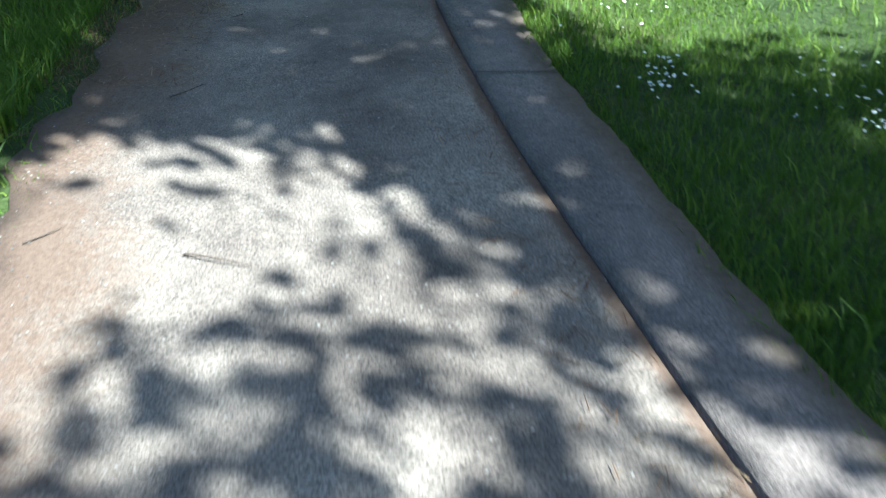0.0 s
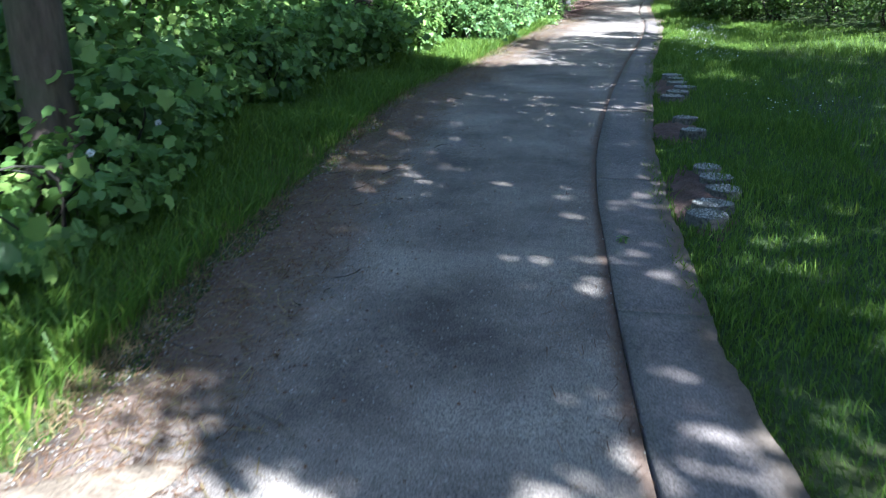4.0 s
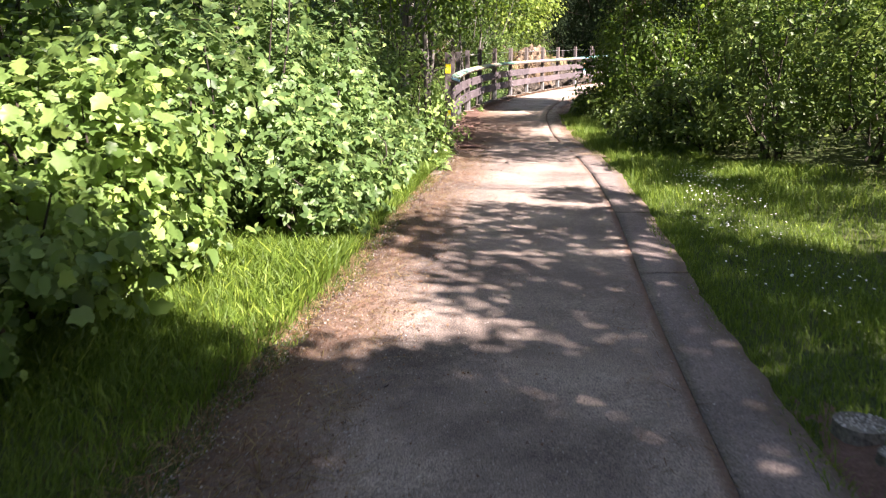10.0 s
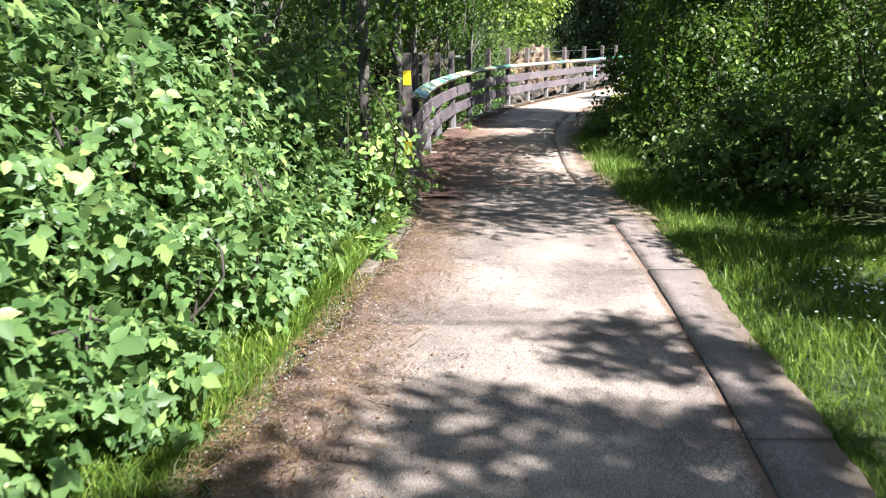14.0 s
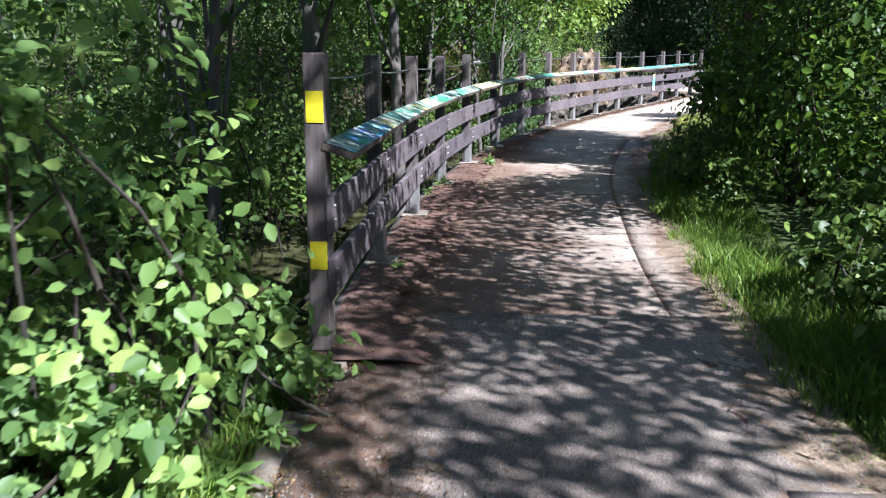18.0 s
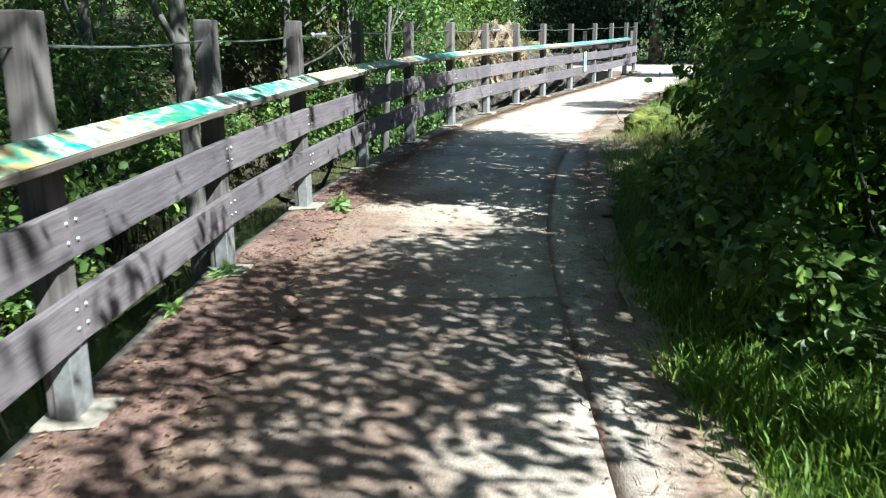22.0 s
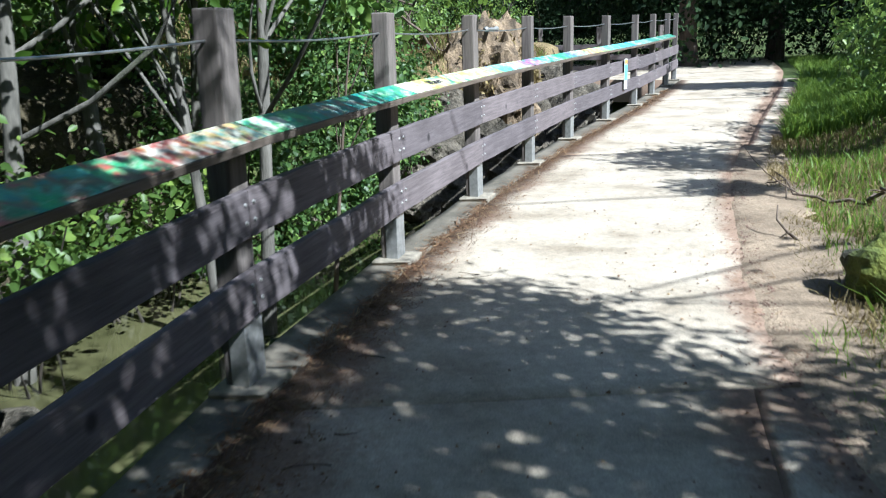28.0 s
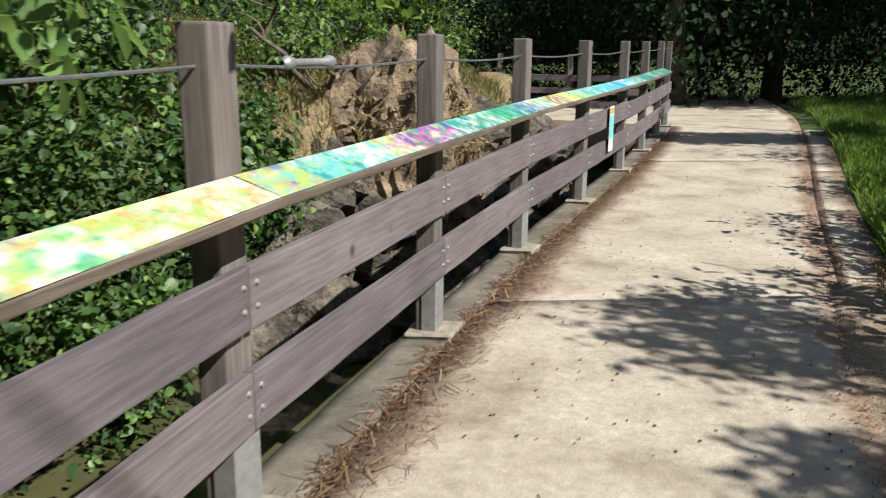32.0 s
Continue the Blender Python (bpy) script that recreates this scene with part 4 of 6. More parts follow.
while y < 25:
    f = float(hedge_front_left(y))
    bush("tall_shrub", (f - 2.5 - rng.uniform(0, 0.5), y), 1.4, rng.uniform(2.8, 3.8), 2400, 0.13, OVATE, M["tree_leaf"], "tall leafy shrub behind the brambles, leaves darkened for shade", "shrub", "tall shrubs behind the brambles", clumps=70)
    y += rng.uniform(1.5, 2.0)
bush("bramble_bush", (-1.0, 24.0), 0.5, 1.8, 2400, 0.075, OVATE, M["bramble"], "leafy green bramble bush at the fence's end", group="bramble bushes along the path")
for y in np.arange(18.6, 24.4, 0.65):
    bush("low_bramble", (float(along(LEFT_EDGE, y)) - 0.6 + rng.uniform(-0.1, 0.06), float(y)), 0.42, rng.uniform(0.55, 0.95), 800, 0.12, TRIO, M["blackberry"], "low leafy bramble spilling towards the path's edge", group="low brambles at the verge", stems=5, clumps=24)
bush("low_bramble", (-0.62, 24.95), 0.3, 0.5, 420, 0.075, OVATE, M["bramble"], "low leafy bramble at the foot of the end post", group="low brambles at the verge", stems=4, clumps=14)
for y in np.arange(6.4, 18.0, 0.7):
    f = float(np.interp(y, [6, 9, 11, 14, 16, 18], [-2.2, -2.25, -2.8, -2.9, -2.5, -2.1]))
    bush("low_bramble", (f - 0.35, float(y) + rng.uniform(-0.2, 0.2)), 0.55, rng.uniform(0.6, 0.95) * (0.62 if y < 9.2 else 1.0), 800, 0.10, LOBED, M["bramble"], "low dark bramble in front of the tree trunks", group="low brambles at the verge", stems=5, clumps=26)
# Hedge on the lawn's side
for y in (-3, 0, 3, 6, 9, 12, 15):
    f = float(hedge_front_right(y))
    bush("lawn_shrub", (f + 1.2, y + rng.uniform(-0.5, 0.5)), 1.7, rng.uniform(2.2, 3.0), 1800, 0.14, OVATE, M["shrub"], "rounded green shrub at the edge of the lawn", "shrub", "shrubs round the lawn")
for y in (18.0, 19.6, 21.0, 22.3, 23.6, 25.0, 26.6, 29.0, 30.6, 32.2, 33.8, 35.4):
    f = float(hedge_front_right(y))
    r = rng.uniform(0.9, 1.2)
    tall, back = (rng.uniform(1.2, 1.7), 0.0) if y > 33 else (rng.uniform(2.0, 3.4), 0.0) if y > 28 or y < 22 else ((2.6, 1.7) if y > 26 else (rng.uniform(2.2, 2.7), 0.25) if y < 24.5 else (1.1, 0.2))
    bush("hedge_bush", (f + r * 0.95 + back + rng.uniform(-0.1, 0.3), y), r, tall, 4600, 0.09 if y > 28 else 0.085, OVATE, M["tree_leaf" if y > 28 else "shrub"], "dense dark green leafy bush at the path's edge", "bush", "bushes on the lawn side", clumps=36)
    bush("tall_shrub", (f + 3.6, y + 0.4), 1.5, rng.uniform(2.6, 3.4), 3200, 0.11, OVATE, M["tree_leaf"], "tall dark green shrub behind the hedge", "shrub", "tall shrubs behind the hedge", clumps=70)
for y in (42.0, 43.8, 45.8, 48.0, 50.3, 52.6, 55.0, 57.5):
    f = float(hedge_front_right(y))
    r = rng.uniform(1.0, 1.4)
    bush("bank_bush", (f + r, y), r, rng.uniform(1.4, 2.1) if y < 46 else rng.uniform(2.2, 3.2), 3000, 0.10, OVATE, M["shrub"], "sunlit green bush on the bank beside the path", "bush", "bushes on the bank", clumps=60)

for x, y, r, h in ((3.1, 26.0, 0.8, 0.95), (3.4, 27.5, 0.8, 1.0), (3.3, 24.8, 0.7, 0.9), (2.5, 25.3, 0.45, 0.6), (2.45, 26.8, 0.4, 0.5), (2.5, 30.0, 0.4, 0.6), (2.6, 31.4, 0.45, 0.7), (2.9, 32.6, 0.45, 0.7)):
    bush("low_shrub", (x, y), r, h, 1000, 0.075, BROAD, M["shrub"], "low leafy green undergrowth at the hedge's foot", "bush", "undergrowth at the hedge", stems=5, clumps=26)
# Undergrowth over the creek
for x, y, r, h in ((-3.2, 26.6, 0.9, 1.6), (-2.6, 28.8, 0.8, 2.2), (-3.6, 31.0, 1.2, 2.4), (-3.0, 33.6, 1.0, 2.3), (-2.6, 36.0, 0.9, 2.0), (-3.6, 38.4, 1.1, 2.2),
                   (-1.5, 39.6, 0.9, 1.2), (-0.9, 41.0, 0.9, 1.1), (-1.8, 42.9, 0.9, 1.5), (-6.0, 29.0, 1.6, 3.2), (-6.4, 33.0, 1.7, 3.4), (-6.0, 37.0, 1.6, 3.2), (-5.4, 41.0, 1.5, 2.6), (-3.4, 44.0, 1.2, 2.4), (-2.9, 41.2, 1.2, 2.2),
                   (-4.8, 30.6, 1.2, 2.0), (-4.7, 32.4, 1.2, 2.2), (-4.6, 34.6, 1.2, 2.2), (-4.4, 36.6, 1.2, 2.0), (-4.2, 39.6, 1.2, 2.0), (-4.6, 28.4, 1.2, 2.0), (-2.0, 31.6, 0.7, 1.3), (-1.9, 35.0, 0.7, 1.3)):
    bush("creek_bush", (x, y), r, h + 0.6, 4800, 0.095, OVATE, M["shrub"], "leafy green bush growing over the creek bank", "bush", "bushes over the creek", clumps=60, low=-0.3)

for x, y, r, h in ((0.6, 44.2, 0.8, 1.8), (0.3, 43.5, 0.75, 1.9), (1.05, 44.9, 0.6, 1.5), (-0.6, 42.7, 0.8, 2.2), (0.0, 44.6, 0.8, 1.1)):
    bush("ivy_mound", (x, y), r, h, 6500, 0.065, BROAD, M["ivy"], "dense mound of small-leaved green ivy on the creek bank", "bush", "mounds over the creek", clumps=80, shell=0.75)
tree("maple_sapling", (1.7, 50.2), 5.2, 0.06, (2.0, 50.0, 3.5), (1.9, 1.8, 1.7), 4200, 0.12, M["maple"], M["bark"], "young sunlit maple with light green leaves on the bank", LOBED, lean=(0.3, -0.2), clumps=60, limbs=14)
tree("alder_sapling", (0.55, 41.5), 3.0, 0.022, (1.0, 41.4, 1.75), (0.5, 0.5, 0.38), 150, 0.13, M["bramble"], M["bark"], "young broad-leaved alder sapling beside the fence", lean=(0.35, -0.1), clumps=16, limbs=6, category="sapling")
for out, y, r, h in ((1.6, 45.2, 0.6, 0.8), (1.1, 46.4, 0.5, 0.6), (2.4, 46.6, 0.9, 1.2), (1.5, 47.8, 0.6, 0.8), (2.6, 48.8, 1.0, 1.3), (1.3, 49.8, 0.7, 0.9), (3.6, 45.2, 1.0, 1.6), (1.7, 51.4, 0.9, 1.5)):
    bush("scrub", (float(ledge_x(y) - creek_wide(y)) - out, y), r, h, 1500, 0.06, OVATE, M["shrub"], "low dry green scrub on the rocky far bank", "bush", "scrub on the far bank", clumps=40)

# Trees: pale alders over the creek, brown trunks among the brambles, unseen shading crowns over the lawn
tree("brown_tree", (-2.82, 9.05), 8.0, 0.15, (-3.2, 9.2, 6.0), (2.2, 2.2, 1.8), 2600, 0.15, M["tree_leaf"], M["bark"], "straight brown tree trunk rising out of the brambles", lean=(-0.3, 0.1))
tree("brown_tree", (-2.72, 15.72), 8.5, 0.115, (-3.2, 16.6, 6.4), (2.2, 2.2, 1.8), 2600, 0.15, M["tree_leaf"], M["bark"], "straight brown tree trunk rising out of the brambles", lean=(0.0, 0.0))
for x, y, hh, rr, lx in ((-1.55, 26.4, 5.5, 0.05, 0.3), (-1.45, 29.4, 7.5, 0.10, 0.1), (-3.4, 30.4, 7.0, 0.09, 0.3), (-1.2, 33.9, 7.5, 0.095, -0.2), (-2.9, 36.4, 7.0, 0.08, -0.3),
                         (-1.5, 39.6, 6.0, 0.07, 0.4), (-1.3, 41.3, 6.5, 0.08, -0.2), (-0.9, 42.2, 6.0, 0.07, 0.4), (0.12, 40.4, 6.0, 0.055, 0.3), (-0.14, 40.2, 5.6, 0.045, -0.5), (-4.4, 27.2, 8.0, 0.12, 0.0), (-5.0, 35.0, 8.5, 0.13, 0.2)):
    tree("alder", (x, y), hh, rr, (x + lx, y + 0.3, hh * 0.62), (1.9, 1.9, hh * 0.34), 3000, 0.10, M["tree_leaf"], M["pale_bark"], "slender pale-barked alder over the creek", lean=(lx, 0.2), group="alders over the creek", clumps=90, limbs=12)
# Unseen boughs added to cast shade, by the middle of the ground that each shades: x, y, radius, height, leaves
BOUGHS_START = [
    (0.9, 0.4, 0.9, 6.5, 900), (1.7, 1.9, 0.9, 6.5, 1900), (3.0, 2.4, 1.2, 7.0, 2400), (0.5, 3.5, 1.2, 6.5, 4200), (-1.0, 3.5, 1.0, 6.5, 3000), (0.2, 4.7, 0.7, 6.5, 1100),
    (-1.7, 4.7, 0.8, 6.5, 1500), (-0.4, 7.3, 0.65, 6.5, 1900), (0.8, 5.5, 0.4, 6.5, 260), (0.9, 6.5, 0.4, 6.5, 300), (-0.9, 4.7, 0.6, 6.5, 600), (-4.4, 10.2, 1.2, 7.5, 2600), (0.5, 8.2, 1.7, 7.0, 5200), (-1.2, 8.8, 1.5, 7.5, 4600), (2.9, 9.6, 1.6, 6.5, 3400), (-3.7, 9.9, 0.9, 7.5, 2200), (-2.0, 7.9, 0.7, 6.5, 900), (-2.2, 9.4, 0.9, 7.0, 2200),
]
BOUGHS_LAWN = [
    (-2.9, 10.8, 1.0, 7.5, 1500), (0.6, 11.6, 1.9, 7.0, 7400), (-2.0, 11.8, 2.1, 7.5, 6400), (3.0, 13.2, 1.8, 6.5, 4000), (-2.9, 13.2, 1.0, 7.5, 2600), (-2.3, 14.3, 1.2, 7.5, 3200),
    (1.9, 13.9, 1.1, 6.5, 2600), (3.4, 15.4, 1.5, 6.5, 2800), (2.4, 16.6, 1.1, 6.5, 1300), (2.2, 11.6, 1.2, 6.5, 2400),
    (0.9, 14.6, 1.4, 7.0, 3900), (-2.5, 16.1, 0.7, 7.5, 1600), (-4.3, 14.8, 1.1, 7.5, 800), (-0.9, 14.9, 1.4, 7.5, 5600), (-3.0, 15.4, 1.1, 7.5, 4200), (0.6, 16.2, 0.9, 7.0, 900), (3.3, 17.0, 1.7, 6.5, 3600),
]
BOUGHS_HEDGE = [
    (0.5, 17.2, 0.9, 7.0, 1100), (0.3, 17.6, 1.0, 7.0, 800), (2.0, 17.6, 0.9, 7.0, 1800), (-0.6, 18.9, 0.8, 7.0, 450), (1.2, 19.2, 0.9, 7.0, 1000), (0.0, 19.4, 1.0, 7.5, 850),
    (-2.4, 24.9, 0.9, 7.0, 420), (2.35, 21.6, 0.7, 3.3, 900), (2.15, 23.0, 0.7, 3.3, 900),
    (3.0, 20.3, 1.0, 6.0, 800), (-6.3, 20.5, 2.2, 8.0, 6000), (0.9, 20.9, 0.5, 6.0, 350), (-6.3, 24.0, 2.2, 8.0, 6000), (-4.9, 25.0, 1.5, 7.5, 3500), (0.2, 25.3, 1.4, 6.0, 1500),
]
BOUGHS_FENCE = [
    (2.4, 25.4, 0.9, 3.6, 1494), (0.9, 26.4, 1.2, 4.1, 1150), (-1.6, 26.4, 1.0, 7, 350), (-2.4, 27.8, 1.1, 7, 1500), (-3.6, 25.6, 1.2, 7, 2000),
    (-4.2, 26.4, 1.8, 7.5, 4500), (-0.2, 27.2, 0.9, 4.1, 690), (-1.3, 27.6, 1, 4.1, 330), (0.1, 28.4, 0.9, 3.9, 575),
    (-3.2, 29.5, 2, 7.5, 3000), (0.4, 29.9, 1.1, 3.7, 747), (1.7, 31.1, 0.9, 3.7, 1494), (0.2, 31.1, 0.8, 3.7, 517), (1, 31.7, 0.7, 3.7, 517), (2.1, 32.4, 0.8, 3.6, 1150), (4.1, 30.8, 1.0, 5.0, 2200), (3.5, 32.6, 1.2, 5.0, 2200),
]
BOUGHS_CREEK = [
    (-3, 33.4, 2, 7.5, 2600), (2.2, 33.7, 1, 3.6, 1494), (0.6, 34.2, 0.6, 3.7, 690), (0.9, 34.9, 1, 3.7, 1724), (3.1, 35, 1.2, 3.6, 1300), (-5.5, 36, 2, 7.5, 5000),
    (1.6, 36.2, 1.2, 3.9, 2070), (0.5, 36.5, 0.9, 3.9, 1265), (-0.5, 36.3, 0.8, 3.9, 1100), (2.6, 36.5, 1, 3.6, 781), (-2.6, 37, 1.6, 7.5, 3500), (1.6, 37.8, 0.8, 3.7, 1035), (0.4, 38.6, 0.7, 3.7, 436),
]
BOUGHS_BEND = [
    (-5.5, 40.0, 2.0, 7.5, 5000), (3.95, 41.1, 0.4, 4.5, 320), (4.15, 42.7, 0.7, 4.5, 800), (9.4, 51.6, 0.8, 5.0, 1500), (7.2, 51.9, 0.8, 5.0, 1300), (8.3, 51.9, 0.8, 5.0, 1500),
    (10.5, 62.0, 2.6, 8.0, 7000), (14.0, 62.0, 2.6, 8.0, 6000), (6.5, 63.0, 2.6, 8.0, 6000),
]
def shade_trees(crowns, gap=3.4):
    """Tall trees added out of view behind the lawn and hedge for their shade, each bearing the boughs that hang nearest
    to it.
    """
    boughs = sorted((y - 0.67 * z, x + 0.74 * z, z, r, n) for x, y, r, z, n in crowns)
    groups = []
    for g in boughs:
        if not groups or g[0] - groups[-1][0][0] > gap:
            groups.append([])
        groups[-1].append(g)
    for k, g in enumerate(groups):
        ty = sum(q[0] for q in g) / len(g) + rng.uniform(-0.5, 0.5)
        tx = max(max(q[1] for q in g) + 0.6, float(hedge_front_right(ty)) + 4.0, 11.6) + (0.0, 1.1, 0.4)[k % 3]
        z0 = float(ground_z(tx, ty)) - 0.05
        tall = max(q[2] for q in g) + 1.6
        root = empty("lawn_tree", (tx, ty, z0), "unseen tall leafy tree behind the lawn and hedge, added for its shade", "tree", "trees behind the lawn")
        spine = bent((0, 0, 0), (rng.uniform(-0.4, 0.1), rng.uniform(-0.3, 0.3), tall), 12, 0.04)
        tubes_object("trunk", [tube(spine, 0.17 * np.concatenate([[1.4, 1.15], np.linspace(1.0, 0.2, 10)]), 12)], M["bark"], root)
        for cy, cx, z, r, n in g:
            fine = z < 6.3
            at = np.array([cx - tx, cy - ty, z - z0])
            tubes_object("limb", [tube(bent(spine[7], at, 8, 0.2), np.linspace(0.024, 0.005, 8), 6)], M["bark"], root)
            for _ in range(5):
                e = at + unit(rng.normal(0, 1, 3)) * np.array([r, r, r * 0.7]) * rng.uniform(0.5, 0.95)
                tubes_object("branch", [tube(bent(at, e, 5, 0.2), np.linspace(0.009, 0.003, 5), 5)], M["bark"], root)
            p, nor = clump_points(at, (r, r, r * 0.7), int(n * (2.9 if z < 4.6 else 2.0)) if fine else n, int(70 + 40 * r * r) * (2 if fine else 1), 0.16, 0.35, -1.1)
            leaf_cloud("crown", p, nor, (0.085 if z < 4.6 else 0.105 if fine else 0.15) * rng.uniform(0.6, 1.3, len(p)), OVATE, M["tree_leaf"], root)


shade_trees(BOUGHS_START + BOUGHS_LAWN + BOUGHS_HEDGE + BOUGHS_FENCE + BOUGHS_CREEK + BOUGHS_BEND)
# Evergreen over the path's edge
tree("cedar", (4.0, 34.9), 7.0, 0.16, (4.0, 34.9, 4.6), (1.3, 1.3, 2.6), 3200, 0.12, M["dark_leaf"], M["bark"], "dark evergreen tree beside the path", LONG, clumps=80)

for x, y, r, h in ((-8.0, 29.5, 1.8, 4.2), (-8.2, 33.0, 1.8, 4.4), (-8.0, 36.6, 1.8, 4.2), (-7.6, 40.0, 1.7, 4.0), (-7.0, 43.4, 1.6, 3.6), (-4.2, 44.6, 1.3, 2.6), (-5.4, 47.2, 1.5, 3.0), (-4.6, 50.0, 1.5, 3.0), (-2.6, 52.4, 1.5, 3.2)):
    bush("bank_shrub", (x, y), r, h, 2200, 0.10, OVATE, M["tree_leaf"], "dark leafy shrub above the far bank", "shrub", "shrubs above the far bank", clumps=60, shell=0.6)
# Wood shrubs, with their shade put into the near-black leaf colour
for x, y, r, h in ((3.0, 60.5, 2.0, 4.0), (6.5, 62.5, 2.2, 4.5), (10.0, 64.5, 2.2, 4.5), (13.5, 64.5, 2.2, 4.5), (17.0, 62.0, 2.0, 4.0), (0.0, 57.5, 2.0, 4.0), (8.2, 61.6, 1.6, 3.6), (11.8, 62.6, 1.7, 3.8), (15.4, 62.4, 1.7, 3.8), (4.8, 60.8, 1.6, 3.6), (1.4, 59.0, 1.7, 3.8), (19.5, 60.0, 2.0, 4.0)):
    bush("wood_shrub", (x, y), r, h, 5200, 0.10, OVATE, M["dark_leaf"], "shrub in the wood, its leaves darkened to look shaded", "shrub", "shrubs in the wood", clumps=70)

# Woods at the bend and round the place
# Leaves past the bend are coloured near black to look shaded
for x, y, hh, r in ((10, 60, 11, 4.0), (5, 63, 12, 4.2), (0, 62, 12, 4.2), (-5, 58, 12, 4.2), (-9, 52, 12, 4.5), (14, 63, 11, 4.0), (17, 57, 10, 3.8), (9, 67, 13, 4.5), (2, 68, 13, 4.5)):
    tree("wood_tree", (x, y), hh, 0.25, (x, y, hh * 0.55), (r, r, hh * 0.5), 11000, 0.17, M["dark_leaf"], M["bark"], "tall tree past the bend, its leaves darkened to look shaded", group="trees of the wood", clumps=110, shell=0.5)
for x, y, hh, r in ((-10, 8, 10, 3.6), (-9, 15, 10, 3.6), (-10, 22, 11, 3.8), (-11, 30, 11, 3.8), (-11, 38, 11, 3.8), (-10, 45, 11, 3.8), (17, 10, 10, 3.6), (18, 18, 10, 3.6), (18, 26, 10, 3.6), (18, 34, 10, 3.6), (18, 42, 10, 3.4), (20, 50, 10, 3.4)):
    tree("wood_tree", (x, y), hh, 0.22, (x, y, hh * 0.52), (r, r, hh * 0.5), 4200, 0.22, M["tree_leaf"], M["bark"], "tall leafy tree in the wood behind the path", group="trees of the wood", clumps=90, shell=0.5)


def woods_ring():
    """A closed, uneven wall of far woods."""
    n, k = 160, 14
    a = np.linspace(0, 2 * np.pi, n, endpoint=False)
    v = []
    for j in range(k):
        t = j / (k - 1)
        for q in a:
            r = 62 + 5 * math.sin(q * 9 + j) + 3 * math.sin(q * 23 + 2 * j) + 2 * rng.normal() + 6 * t * t
            v.append((2 + r * math.cos(q), 25 + r * math.sin(q), -1 + (22 + 3 * math.sin(q * 17) + 2 * math.sin(q * 31)) * t))
    f = [(j * n + i, j * n + (i + 1) % n, (j + 1) * n + (i + 1) % n, (j + 1) * n + i) for j in range(k - 1) for i in range(n)]
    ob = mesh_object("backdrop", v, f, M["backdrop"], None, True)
    tagged(ob, "backdrop wall of distant woods, shade between trees painted as dark mottling", "woods", kind="structure")


woods_ring()

# ---- rocks and stones ----
def rock(name, at, size, mat, label, category="rock", group="", detail=3, rough=0.22):
    bm = bmesh.new()
    bmesh.ops.create_icosphere(bm, subdivisions=detail, radius=1.0)
    seed = Vector((rng.uniform(0, 50), rng.uniform(0, 50), rng.uniform(0, 50)))
    for v in bm.verts:
        n1 = noise.noise(v.co * 1.1 + seed) * 1.4 + noise.noise(v.co * 2.7 + seed) * 0.6 + noise.noise(v.co * 6.0 + seed) * 0.25
        v.co = v.co * (1 + rough * n1)
        v.co = Vector((v.co.x * size[0], v.co.y * size[1], v.co.z * size[2]))
    me = bpy.data.meshes.new(name)
    bm.to_mesh(me)
    bm.free()
    me.materials.append(mat)
    ob = new(name, me)
    ob.location = at
    ob.rotation_euler = (0, 0, rng.uniform(0, 6.28))
    return tagged(ob, label, category, group)


STONES = [(1.08, 10.52), (1.11, 10.24), (1.12, 9.95), (1.01, 9.61), (0.96, 9.38), (1.10, 12.36), (1.12, 11.80), (1.19, 15.14), (1.22, 14.86), (1.21, 14.53), (1.26, 14.2), (1.16, 13.85), (1.08, 13.55), (-1.78, 5.5), (-1.7, 5.28)]


def edging_stone(x, y):
    """A flat round stepping stone with pebbles set proud in its face."""
    root = empty("edging_stone", (x, y, 0.0), "flat round pebble-faced edging stone set in the dirt", "stone", "edging stones beside the path")
    r, seed = rng.uniform(0.105, 0.13), rng.uniform(0, 50)
    bm = bmesh.new()
    bmesh.ops.create_cone(bm, segments=22, radius1=r, radius2=r * 0.93, depth=0.09, cap_ends=True)
    for v in bm.verts:
        a = math.atan2(v.co.y, v.co.x)
        k = 1 + 0.07 * math.sin(2 * a + seed) + 0.05 * math.sin(3 * a + seed * 1.7)
        v.co.x, v.co.y = v.co.x * k, v.co.y * k * 0.9
    part("slab", bm, M["stone"], root)
    n = 70
    a, q = rng.uniform(0, 6.28, n), r * 0.84 * np.sqrt(rng.random(n))
    ob = chip_mesh("pebble_face", q * np.cos(a), q * np.sin(a) * 0.9, np.full(n, 0.044), rng.uniform(0.006, 0.012, n), M["pebble"])
    ob.parent = root


def crag(size, detail=4):
    """A broken lump of rock: ridged noise, steps and cracks."""
    bm = bmesh.new()
    bmesh.ops.create_icosphere(bm, subdivisions=detail, radius=1.0)
    seed = Vector((rng.uniform(0, 50), rng.uniform(0, 50), rng.uniform(0, 50)))
    for v in bm.verts:
        q = v.co + seed
        n1 = noise.noise(q * 1.3) * 0.30 + (0.5 - abs(noise.noise(q * 2.4))) * 0.34 + (0.5 - abs(noise.noise(q * 5.2))) * 0.16 + noise.noise(q * 11) * 0.05
        flat = v.co * (0.9 + n1)
        flat.z = 0.75 * flat.z + 0.25 * round(flat.z * 4) / 4
        v.co = Vector((flat.x * size[0], flat.y * size[1], flat.z * size[2]))
    return bm


